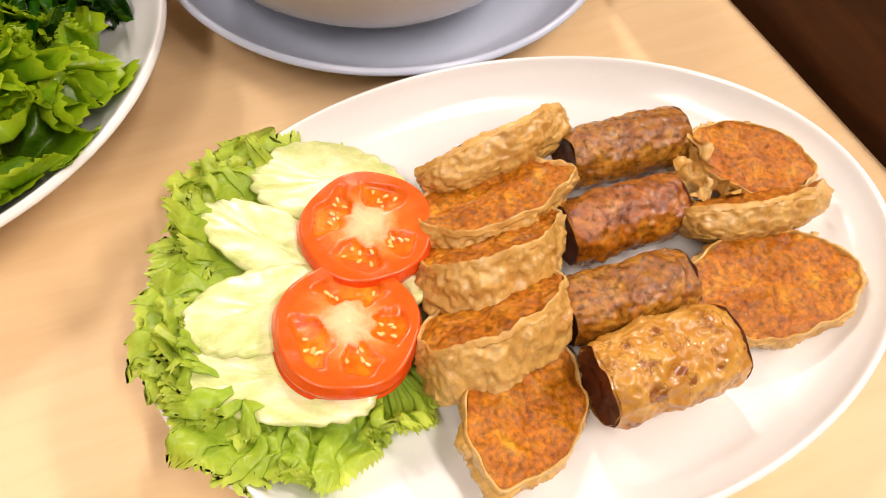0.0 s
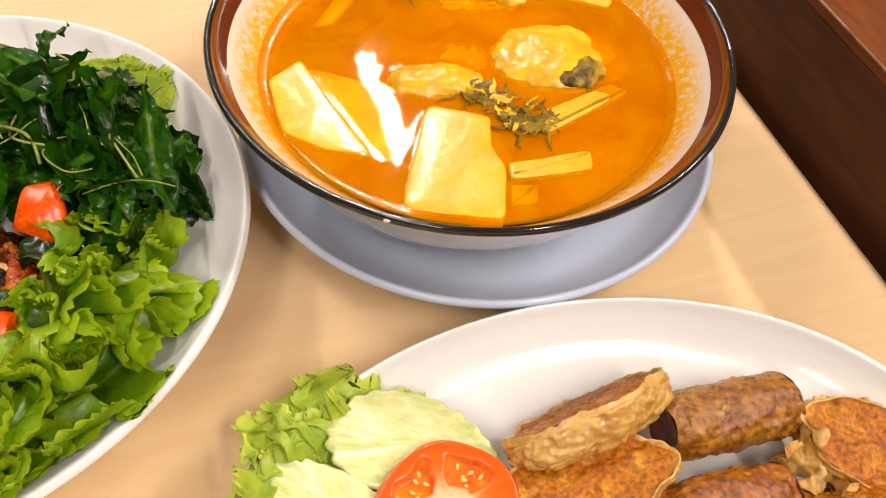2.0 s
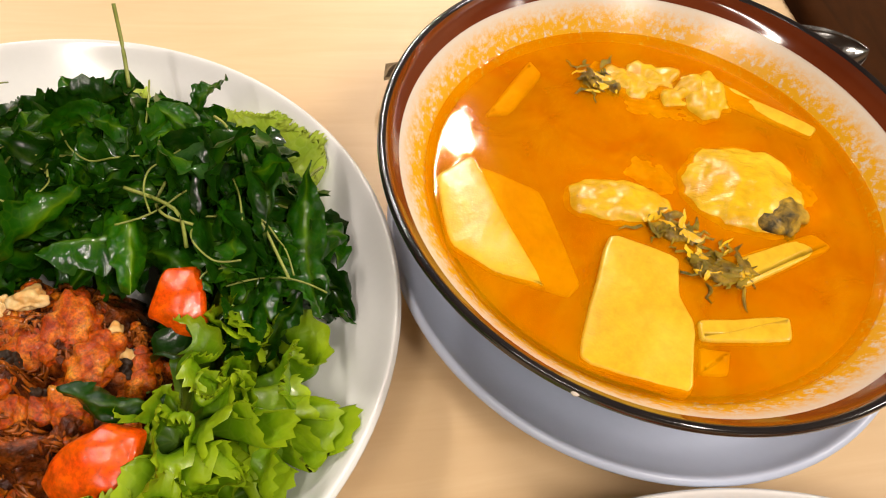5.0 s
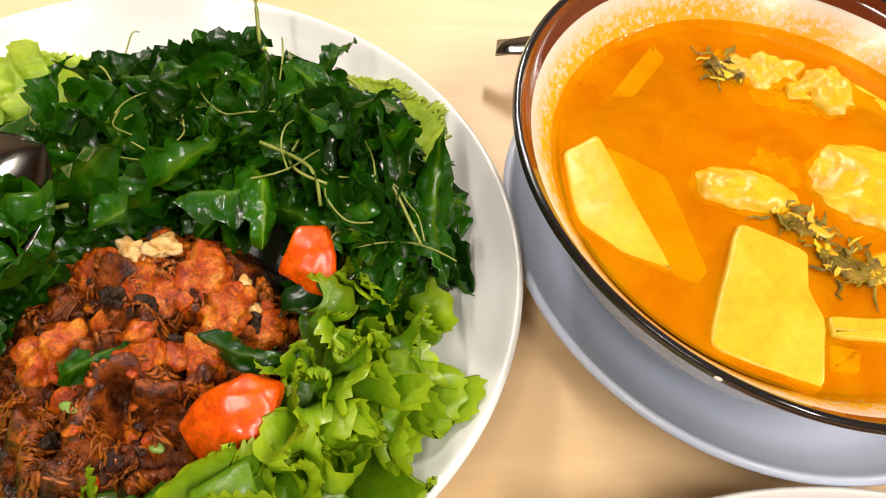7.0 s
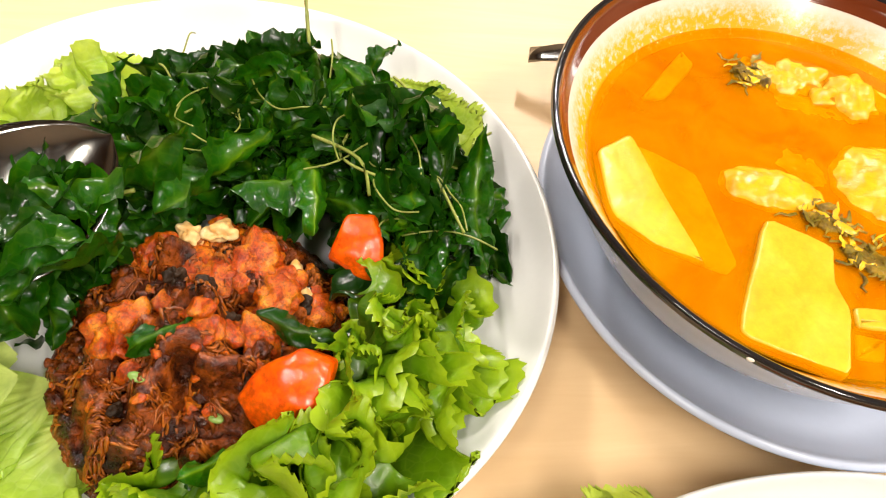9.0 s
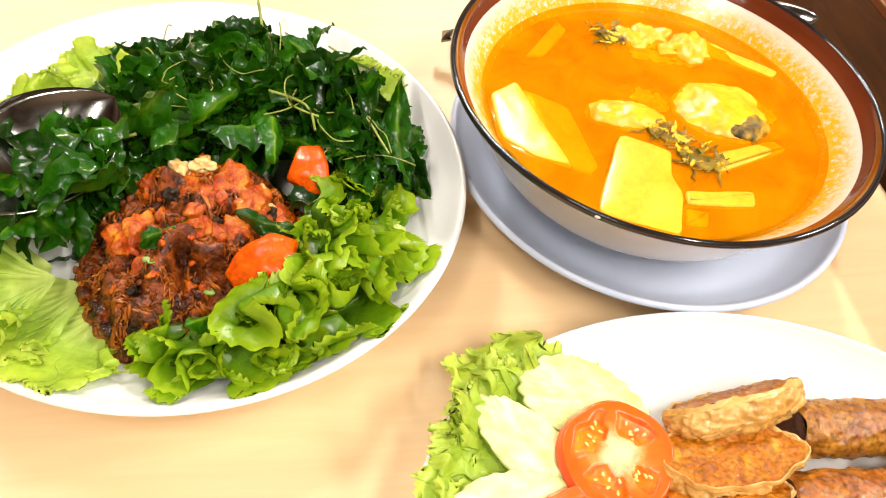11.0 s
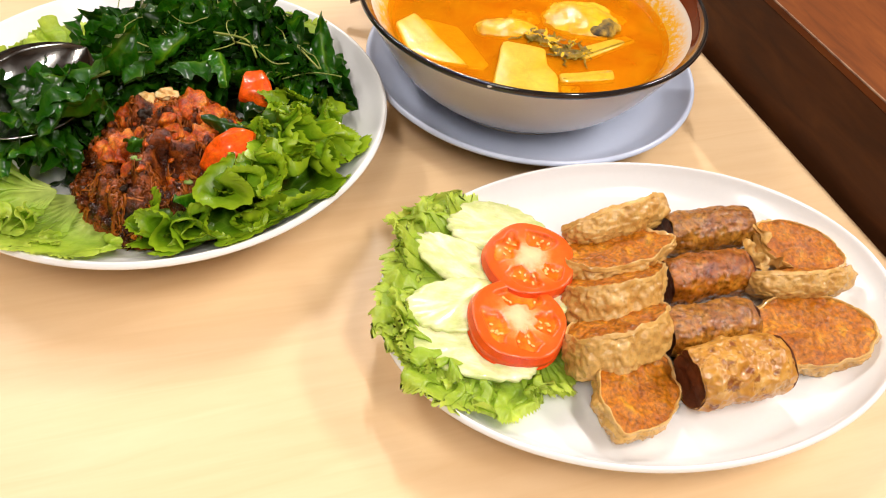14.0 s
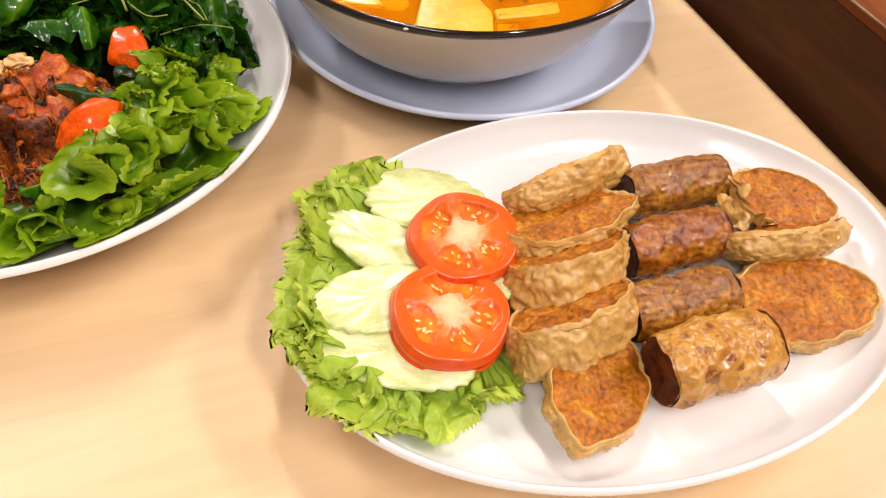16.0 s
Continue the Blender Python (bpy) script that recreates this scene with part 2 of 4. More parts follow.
M_CRUMB = surface("crumb", [(0.3, (0.60, 0.34, 0.12)), (0.7, (0.70, 0.46, 0.20))], 200, 0.5)


def tomato_material():
    """Flesh: whitish core, paler streaks outwards, red towards the skin."""
    m, t, b = nodes_of("tomato_flesh")
    vec = coords(t, "Object")
    ln = t.nodes.new("ShaderNodeVectorMath")
    ln.operation = "LENGTH"
    link(t, vec, ln.inputs[0])
    n = noise_of(t, vec, 120, 5, 0.6)
    ad = t.nodes.new("ShaderNodeMath")
    ad.operation = "MULTIPLY_ADD"
    link(t, n, ad.inputs[0])
    ad.inputs[1].default_value = 0.017
    link(t, ln.outputs["Value"], ad.inputs[2])
    mr = t.nodes.new("ShaderNodeMapRange")
    mr.inputs["From Min"].default_value, mr.inputs["From Max"].default_value = 0.007, 0.030
    link(t, ad.outputs[0], mr.inputs["Value"])
    col = ramp_of(t, mr.outputs["Result"], [(0.0, (0.86, 0.62, 0.34)), (0.28, (0.86, 0.50, 0.28)), (0.50, (0.84, 0.24, 0.06)), (0.68, (0.82, 0.14, 0.014)), (0.92, (0.80, 0.10, 0.006))])
    link(t, col, b.inputs["Base Color"])
    b.inputs["Roughness"].default_value, b.inputs["Coat Weight"].default_value = 0.24, 0.05
    b.inputs["Subsurface Weight"].default_value, b.inputs["Subsurface Scale"].default_value = 0.2, 0.003
    bump_of(t, b, noise_of(t, vec, 380, 4, 0.6), 0.0004, 0.5)
    return m


M_TOM = tomato_material()


def torn_skin():
    """Blistered tan skin, with dark patches where it has torn away."""
    m, t, b = nodes_of("torn_skin")
    vec = coords(t, "Object")
    n = noise_of(t, vec, 95, 5, 0.6, 0.4)
    skin = ramp_of(t, n, [(0.3, (0.38, 0.14, 0.010)), (0.55, (0.54, 0.26, 0.040)), (0.8, (0.70, 0.43, 0.12))])
    v = t.nodes.new("ShaderNodeTexNoise")
    v.inputs["Scale"].default_value, v.inputs["Detail"].default_value = 150, 4
    link(t, vec, v.inputs["Vector"])
    hole = ramp_of(t, v.outputs["Fac"], [(0.585, (0, 0, 0)), (0.66, (0.85, 0.85, 0.85))])
    link(t, mix_of(t, hole, skin, (0.17, 0.034, 0.003)), b.inputs["Base Color"])
    b.inputs["Roughness"].default_value, b.inputs["Coat Weight"].default_value = 0.32, 0.5
    bump_of(t, b, ramp_of(t, v.outputs["Fac"], [(0.40, (0.7, 0.7, 0.7)), (0.555, (1, 1, 1)), (0.61, (0, 0, 0))]), 0.0006, 0.7)
    return m


M_TORN = torn_skin()


def soup_material():
    m, t, b = nodes_of("orange_broth")
    vec = coords(t, "Object")
    n = noise_of(t, vec, 26, 8, 0.68, 1.0)
    col = ramp_of(t, n, [(0.28, (0.60, 0.170, 0.001)), (0.5, (0.75, 0.300, 0.001)), (0.72, (0.83, 0.43, 0.003))])
    sp = noise_of(t, vec, 520, 2, 0.5)
    col = mix_of(t, ramp_of(t, sp, [(0.66, (0, 0, 0)), (0.74, (0.6, 0.6, 0.6))]), col, (0.62, 0.30, 0.03))
    link(t, col, b.inputs["Base Color"])
    b.inputs["Roughness"].default_value = 0.035
    bump_of(t, b, noise_of(t, vec, 300, 3, 0.6), 0.00008, 0.3)
    tr = t.nodes.new("ShaderNodeBsdfTransparent")
    tr.inputs["Color"].default_value = (1.0, 0.76, 0.14, 1)
    ms = t.nodes.new("ShaderNodeMixShader")
    ms.inputs[0].default_value = 0.66
    link(t, b.outputs[0], ms.inputs[1])
    link(t, tr.outputs[0], ms.inputs[2])
    link(t, ms.outputs[0], t.nodes["Material Output"].inputs["Surface"])
    return m


def stained_cream():
    """Cream glaze with an orange tide mark above the broth."""
    m, t, b = nodes_of("stained_cream")
    vec = coords(t, "Object")
    sep = t.nodes.new("ShaderNodeSeparateXYZ")
    link(t, vec, sep.inputs[0])
    r = t.nodes.new("ShaderNodeMapRange")
    r.inputs["From Min"].default_value, r.inputs["From Max"].default_value = SOUP_Z + 0.0125, SOUP_Z + 0.0010
    link(t, sep.outputs["Z"], r.inputs["Value"])
    n = noise_of(t, vec, 300, 6, 0.75)
    mul = t.nodes.new("ShaderNodeMath")
    mul.operation = "MULTIPLY"
    mul.use_clamp = True
    link(t, r.outputs["Result"], mul.inputs[0])
    link(t, ramp_of(t, n, [(0.36, (0.15, 0.15, 0.15)), (0.60, (2.2, 2.2, 2.2))]), mul.inputs[1])
    link(t, mix_of(t, mul.outputs[0], (0.70, 0.64, 0.54), (0.78, 0.40, 0.012)), b.inputs["Base Color"])
    b.inputs["Roughness"].default_value, b.inputs["Coat Weight"].default_value = 0.26, 0.05
    return m


# ---- helpers for building ----
def thing(name, m, label, category, group="", kind=""):
    ob = new(name)
    ob.empty_display_size = 0.02
    ob.matrix_world = m
    return tagged(ob, label, category, group, kind)


def part(name, bm, material, parent=None, label="", m=None, smooth=True):
    me = bpy.data.meshes.new(name)
    bm.normal_update()
    bm.to_mesh(me)
    bm.free()
    if smooth:
        for p in me.polygons:
            p.use_smooth = True
    for mm in material if isinstance(material, (list, tuple)) else [material]:
        me.materials.append(mm)
    ob = new(name, me)
    ob.parent = parent
    if m is not None:
        ob.matrix_basis = m
    if label:
        ob["label"] = label
    return ob


def at(x, y, z=0.0, yaw=0.0):
    return pose(x, y, z, 0, 0, yaw)


def box_bm(x0, x1, y0, y1, z0, z1, bevel=0.0, seg=2):
    bm = bmesh.new()
    bmesh.ops.create_cube(bm, size=1)
    for v in bm.verts:
        v.co = Vector(((x0 + x1) / 2 + v.co.x * (x1 - x0), (y0 + y1) / 2 + v.co.y * (y1 - y0), (z0 + z1) / 2 + v.co.z * (z1 - z0)))
    if bevel:
        bmesh.ops.bevel(bm, geom=bm.edges[:], offset=bevel, segments=seg, profile=0.5, affect="EDGES")
    return bm


def smooth_profile(pts, n=6):
    """Catmull-Rom through (r, z) points."""
    p = [pts[0], *pts, pts[-1]]
    out = []
    for i in range(1, len(p) - 2):
        a, b, c, d = (Vector(q) for q in p[i - 1:i + 3])
        for k in range(n):
            t = k / n
            out.append(0.5 * ((2 * b) + (c - a) * t + (2 * a - 5 * b + 4 * c - d) * t * t + (3 * b - a - 3 * c + d) * t ** 3))
    out.append(Vector(pts[-1]))
    return out


def lathe(profile, sx=1.0, sy=1.0, seg=128):
    """Turned round the z axis; sx and sy make it oval."""
    bm = bmesh.new()
    rings = []
    for r, z in profile:
        if r < 1e-6:
            rings.append([bm.verts.new((0, 0, z))])
        else:
            rings.append([bm.verts.new((r * sx * math.cos(2 * math.pi * k / seg), r * sy * math.sin(2 * math.pi * k / seg), z)) for k in range(seg)])
    for a, b in zip(rings, rings[1:]):
        for k in range(seg):
            q = (k + 1) % seg
            if len(a) == 1 and len(b) > 1:
                bm.faces.new((a[0], b[k], b[q]))
            elif len(b) == 1 and len(a) > 1:
                bm.faces.new((a[k], b[0], a[q]))
            elif len(a) > 1:
                bm.faces.new((a[k], b[k], b[q], a[q]))
    bmesh.ops.recalc_face_normals(bm, faces=bm.faces[:])
    return bm


def tube(path, radius, seg=6, taper=None):
    """A round bar along a list of points."""
    bm = bmesh.new()
    add_tube(bm, path, radius, seg, taper)
    return bm


def add_tube(bm, path, radius, seg=6, taper=None):
    path = [Vector(p) for p in path]
    rings = []
    for i, p in enumerate(path):
        d = (path[min(i + 1, len(path) - 1)] - path[max(i - 1, 0)]).normalized()
        s = d.orthogonal().normalized()
        q = d.cross(s)
        r = radius * (taper(i / (len(path) - 1)) if taper else 1)
        rings.append([bm.verts.new(p + (s * math.cos(2 * math.pi * k / seg) + q * math.sin(2 * math.pi * k / seg)) * r) for k in range(seg)])
    for a, b in zip(rings, rings[1:]):
        for k in range(seg):
            bm.faces.new((a[k], a[(k + 1) % seg], b[(k + 1) % seg], b[k]))
    bm.faces.new(rings[0][::-1])
    bm.faces.new(rings[-1])


def wobble(p, scale, seed=0.0):
    return noise.noise(Vector(p) * scale + Vector((seed * 7.3, seed * 3.1, seed * 5.7)))


def lump(size, rough, seed, sub=3, scale=60.0):
    """An uneven rounded piece."""
    bm = bmesh.new()
    bmesh.ops.create_icosphere(bm, subdivisions=sub, radius=1)
    for v in bm.verts:
        n = v.co.normalized()
        p = Vector((n.x * size[0], n.y * size[1], n.z * size[2]))
        v.co = p * (1 + rough * wobble(p, scale, seed) + 0.5 * rough * wobble(p, scale * 2.7, seed + 3))
    return bm


def polygon_piece(pts, z0, z1, bevel, seed, rough=0.0004, cuts=2):
    """A flat cut piece with the outline pts and rounded edges."""
    bm = bmesh.new()
    low = [bm.verts.new((x, y, z0)) for x, y in pts]
    f = bm.faces.new(low)
    ext = bmesh.ops.extrude_face_region(bm, geom=[f])
    bmesh.ops.translate(bm, vec=(0, 0, z1 - z0), verts=[v for v in ext["geom"] if isinstance(v, bmesh.types.BMVert)])
    bmesh.ops.recalc_face_normals(bm, faces=bm.faces[:])
    bmesh.ops.bevel(bm, geom=bm.edges[:], offset=bevel, segments=3, profile=0.6, affect="EDGES")
    bmesh.ops.triangulate(bm, faces=bm.faces[:])
    bmesh.ops.subdivide_edges(bm, edges=bm.edges[:], cuts=cuts, use_grid_fill=True)
    for v in bm.verts:
        v.co += Vector((wobble(v.co, 90, seed), wobble(v.co, 90, seed + 1), wobble(v.co, 70, seed + 2))) * rough
    return bm


# ---- room ----
def slab(name, u0, u1, v0, v1, z0, z1, material, bevel=0.0, label="", category="", kind="structure", parent=None):
    ob = part(name, box_bm(u0, u1, v0, v1, z0, z1, bevel), material, parent, m=None if parent else at(0, 0, 0, math.degrees(TH)), smooth=False)
    if category:
        tagged(ob, label, category, "", kind)
    return ob


EDGE_U = 0.278
U0, U1, V0, V1 = -2.6, 3.2, -2.4, 3.4
slab("floor", U0, U1, V0, V1, FLOOR - 0.1, FLOOR, M_FLOOR, 0, "brown tiled restaurant floor", "floor")
slab("ceiling", U0, U1, V0, V1, CEIL, CEIL + 0.1, M_CEIL, 0, "plain brown painted ceiling", "ceiling")
slab("wall_north", U0, U1, V1, V1 + 0.12, FLOOR, CEIL, M_WALL, 0, "plain tan painted wall", "wall")
slab("wall_south", U0, U1, V0 - 0.12, V0, FLOOR, CEIL, M_WALL, 0, "plain tan painted wall", "wall")
slab("wall_west", U0 - 0.12, U0, V0, V1, FLOOR, CEIL, M_WALL, 0, "plain tan painted wall", "wall")
slab("wall_east", U1, U1 + 0.12, V0, V1, FLOOR, CEIL, M_WALL, 0, "plain tan painted wall", "wall")
for u, v, wide, size, watts in LAMPS:
    fix = thing("ceiling_light", Matrix.Translation(uv(u, v, CEIL)) @ pose(0, 0, 0, 0, 0, math.degrees(TH)), "white metal fluorescent ceiling light fitting", "ceiling light", "ceiling lights")
    part("housing", box_bm(-wide / 2 - 0.02, wide / 2 + 0.02, -size / 2 - 0.03, size / 2 + 0.03, -0.045, 0, 0.006), M_CEIL, fix)

# dark wooden partition beside the table, with a broad ledge on top
LEDGE_Z = 0.068
half = thing("wall_partition", at(0, 0, 0, math.degrees(TH)), "low dark mahogany partition with a worn ledge", "partition", "", "structure")
# upright side coloured darker than the ledge, as it stands in shade
part("panel", box_bm(EDGE_U + 0.007, EDGE_U + 0.025, -1.2, 1.6, FLOOR, LEDGE_Z - 0.006, 0.0008), M_MAHOGANY_SHADED, half, smooth=False)
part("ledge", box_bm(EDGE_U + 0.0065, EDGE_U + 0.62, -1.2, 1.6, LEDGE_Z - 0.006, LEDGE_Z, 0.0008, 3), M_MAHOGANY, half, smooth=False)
part("worn_edge", tube([uv(EDGE_U + 0.0068, v, LEDGE_Z - 0.0004 + 0.0002 * math.sin(v * 40)) - uv(0, 0) for v in [x * 0.05 - 1.2 for x in range(57)]], 0.0007), M_WORN, half, "worn pale edge", Matrix.Rotation(-TH, 4, "Z"))

# ---- table ----
table = thing("dining_table", at(0, 0, 0, math.degrees(TH)), "light maple laminate restaurant table against a partition", "table")
part("tabletop", box_bm(EDGE_U - 0.80, EDGE_U, -0.55, 0.85, -0.028, 0, 0.003, 3), M_TABLE, table, smooth=False)
for u in (EDGE_U - 0.72, EDGE_U - 0.08):
    for v in (-0.47, 0.77):
        part("leg", box_bm(u - 0.025, u + 0.025, v - 0.025, v + 0.025, FLOOR, -0.028, 0.003), M_TABLE_EDGE, table, smooth=False)

# ---- crockery ----
SALAD, SALAD_R, SALAD_Z = Vector((-0.2387, 0.2435, 0)), 0.1315, 0.0395
BOWL, BOWL_R, BOWL_Z, SOUP_Z, SOUP_R = Vector((-0.0298, 0.3543, 0)), 0.1118, 0.078, 0.056, 0.0925
SAUCER, SAUCER_R, SAUCER_Z = Vector((-0.0232, 0.3595, 0)), 0.1130, 0.0270
OVAL, OVAL_A, OVAL_B, OVAL_Z, OVAL_YAW = Vector((0.0426, 0.1572, 0)), 0.1388, 0.0990, 0.0280, math.degrees(0.32)


def dish(R, H, foot, well, rim_w, t=0.0035):
    """Profile of a plate: foot, underside, rolled rim, slope and flat well."""
    under = [(0, 0.004), (foot - 0.006, 0.004), (foot - 0.003, 0.0), (foot, 0.0), (foot + 0.003, 0.004), (well + 0.006, 0.0055), (R - rim_w * 0.45, H * 0.58), (R - 0.0015, H - 0.0035)]
    over = [(R - 0.0015, H - 0.0035), (R, H - 0.0018), (R - 0.0008, H), (R - 0.0030, H + 0.0002), (R - rim_w * 0.25, H * 0.80), (R - rim_w * 0.6, H * 0.50), (well + 0.002, 0.0100), (well - 0.012, 0.0080), (well * 0.6, 0.0073), (0, 0.007)]
    return smooth_profile(under, 3) + smooth_profile(over, 5)


salad_plate = part("dinner_plate", lathe(dish(SALAD_R, SALAD_Z, 0.075, 0.085, 0.045)), M_WHITE, m=at(*SALAD))
tagged(salad_plate, "round white deep plate holding a green salad", "plate")
saucer = part("saucer", lathe(dish(SAUCER_R, SAUCER_Z, 0.065, 0.078, 0.032)), M_BLUE, m=at(*SAUCER))
tagged(saucer, "pale blue-grey melamine plate under a soup bowl", "plate")
oval_plate = part("oval_plate", lathe([(r / OVAL_A, z) for r, z in dish(OVAL_A, OVAL_Z, 0.085, 0.104, 0.030)], OVAL_A, OVAL_B), M_WHITE, m=at(*OVAL, OVAL_YAW))
tagged(oval_plate, "oval white plate with fried sausage and garnish", "plate")

SEAT = 0.0078
bowl = thing("soup_bowl", at(*BOWL), "cream ceramic soup bowl with brown and black rim", "bowl")
outer = [(0, SEAT + 0.006), (0.050, SEAT + 0.006), (0.053, SEAT), (0.058, SEAT), (0.060, SEAT + 0.007), (0.073, SEAT + 0.013), (0.088, SEAT + 0.028), (0.101, 0.058), (BOWL_R - 0.0016, BOWL_Z - 0.004)]
inner = [(0.1035, BOWL_Z - 0.0085), (0.0972, 0.062), (SOUP_R - 0.002, 0.0535), (0.076, 0.036), (0.055, 0.024), (0, 0.020)]
part("body", lathe(smooth_profile(outer, 5)), M_CREAM, bowl)
part("inside", lathe(smooth_profile(inner, 6)), stained_cream(), bowl, "cream inside with an orange tide mark")
part("rim_band", lathe(smooth_profile([(BOWL_R - 0.0030, BOWL_Z - 0.0006), (0.1070, BOWL_Z - 0.0045), (0.1034, BOWL_Z - 0.0084)], 5)), M_BROWN, bowl, "glossy brown band")
part("lip", lathe(smooth_profile([(BOWL_R - 0.0016, BOWL_Z - 0.0042), (BOWL_R, BOWL_Z - 0.0022), (BOWL_R - 0.0006, BOWL_Z), (BOWL_R - 0.0020, BOWL_Z + 0.0002), (BOWL_R - 0.0031, BOWL_Z - 0.0007)], 4)), M_BLACK, bowl, "black glazed lip")
part("chip", lump((0.0016, 0.0009, 0.0007), 0.4, 4, 2, 300), M_CREAM, bowl, "small chip in the glaze", at(-0.0215, -0.1098, BOWL_Z - 0.0012))


# ---- broth and what floats in it ----
SLABS = [
    [(-0.0455, 0.325), (-0.018, 0.3225), (-0.0165, 0.306), (-0.0100, 0.296), (-0.0085, 0.2665), (-0.0495, 0.268)],
    [(-0.1145, 0.329), (-0.1035, 0.3455), (-0.085, 0.320), (-0.0625, 0.2925), (-0.083, 0.2935), (-0.1020, 0.3005)],
    [(-0.0095, 0.2975), (0.0245, 0.3102), (0.0250, 0.2988), (-0.008, 0.2886)],
    [(0.0055, 0.3150), (0.0425, 0.3495), (0.0335, 0.3540), (0.004, 0.3300)],
    [(-0.0060, 0.4290), (0.0374, 0.4150), (0.0340, 0.4075), (-0.0060, 0.4165)],
    [(-0.1040, 0.3690), (-0.0925, 0.4110), (-0.0850, 0.4040), (-0.0940, 0.3740)],
    [(-0.008, 0.287), (0.004, 0.289), (0.003, 0.279), (-0.007, 0.276)],
]
CHUNKS = [(0.0065, 0.3680, 0.0255, 0.0225), (-0.0440, 0.3430, 0.0205, 0.0105), (-0.053, 0.413, 0.0095, 0.0105), (-0.032, 0.417, 0.018, 0.0115)]


def from_edge(x, y):
    """About how far a point of the surface lies from the rim of a floating piece."""
    best = 1.0
    for pts in SLABS[:5]:
        for (ax, ay), (bx, by) in zip(pts, pts[1:] + pts[:1]):
            dx, dy = bx - ax, by - ay
            s = min(1.0, max(0.0, ((x - ax) * dx + (y - ay) * dy) / (dx * dx + dy * dy)))
            best = min(best, math.hypot(x - ax - s * dx, y - ay - s * dy))
    for cx, cy, rx, ry in CHUNKS:
        best = min(best, abs(math.hypot((x - cx) / rx, (y - cy) / ry) - 1) * min(rx, ry))
    return best


def broth():
    bm = bmesh.new()
    n, seg = 84, 260
    rings = [[bm.verts.new((0, 0, SOUP_Z))]]
    for i in range(1, n + 1):
        r = SOUP_R * i / n
        ring = []
        for k in range(seg):
            a = 2 * math.pi * k / seg
            x, y = r * math.cos(a), r * math.sin(a)
            z = SOUP_Z + 0.00011 * wobble((x, y, 0), 45, 2) + 0.0014 * math.exp(-(SOUP_R - r) / 0.0011)
            z += 0.00045 * math.exp(-from_edge(x + BOWL.x, y + BOWL.y) / 0.0009) * (0.6 + wobble((x, y, 0), 90, 6))
            ring.append(bm.verts.new((x, y, z)))
        rings.append(ring)
    for k in range(seg):
        bm.faces.new((rings[0][0], rings[1][k], rings[1][(k + 1) % seg]))
    for a, b in zip(rings[1:], rings[2:]):
        for k in range(seg):
            bm.faces.new((a[k], b[k], b[(k + 1) % seg], a[(k + 1) % seg]))
    return bm


def murky():
    """Thin cloudy layer that lets sunken pieces show through."""
    m, t, b = nodes_of("cloudy_broth")
    vec = coords(t, "Object")
    link(t, ramp_of(t, noise_of(t, vec, 34, 6, 0.62, 0.8), [(0.3, (0.58, 0.17, 0.001)), (0.5, (0.72, 0.29, 0.001)), (0.7, (0.80, 0.40, 0.003))]), b.inputs["Base Color"])
    b.inputs["Roughness"].default_value, b.inputs["Specular IOR Level"].default_value = 0.6, 0.0
    tr = t.nodes.new("ShaderNodeBsdfTransparent")
    tr.inputs["Color"].default_value = (1.0, 0.80, 0.25, 1)
    ms = t.nodes.new("ShaderNodeMixShader")
    ms.inputs[0].default_value = 0.55
    link(t, b.outputs[0], ms.inputs[1])
    link(t, tr.outputs[0], ms.inputs[2])
    link(t, ms.outputs[0], t.nodes["Material Output"].inputs["Surface"])
    return m


murk = murky()
soup = thing("soup", at(*BOWL), "oily orange curry broth filling the bowl", "soup")
M_BROTH = soup_material()
part("surface", broth(), M_BROTH, soup, "glossy oily surface")
part("veil", lathe([(0, SOUP_Z - 0.0016), (SOUP_R - 0.0035, SOUP_Z - 0.0016)], 1, 1, 96), murk, soup, "cloudy broth just under the surface")
part("broth", lathe([(0, -0.0045 + SOUP_Z), (SOUP_R - 0.0075, -0.0045 + SOUP_Z), (SOUP_R - 0.012, SOUP_Z - 0.009), (0, SOUP_Z - 0.010)], 1, 1, 96), surface("murky_broth", [(0.3, (0.42, 0.10, 0.001)), (0.5, (0.62, 0.20, 0.002)), (0.7, (0.76, 0.34, 0.004))], 30, 0.5, spec=0.1), soup, "murky orange broth")


def shoot(pts, z0, z1, label, seed, tilt=(0, 0), bevel=0.0016):
    cx, cy = sum(p[0] for p in pts) / len(pts), sum(p[1] for p in pts) / len(pts)
    soft = []
    for p, q, r in zip(pts[-1:] + pts[:-1], pts, pts[1:] + pts[:1]):
        a, b, c = Vector(p), Vector(q), Vector(r)
        soft += [b + (a - b) * 0.14, b + (a - b) * 0.03 + (c - b) * 0.03, b + (c - b) * 0.14]
    pts = soft
    bm = polygon_piece([(x - cx, y - cy) for x, y in pts], z0 - SOUP_Z, z1 - SOUP_Z, bevel, seed, 0.0006, 2)
    ob = part("bamboo_shoot", bm, M_BAMBOO, m=pose(cx, cy, SOUP_Z, tilt[0], tilt[1], 0))
    return tagged(ob, label, "bamboo shoot", "bamboo shoots in the soup")


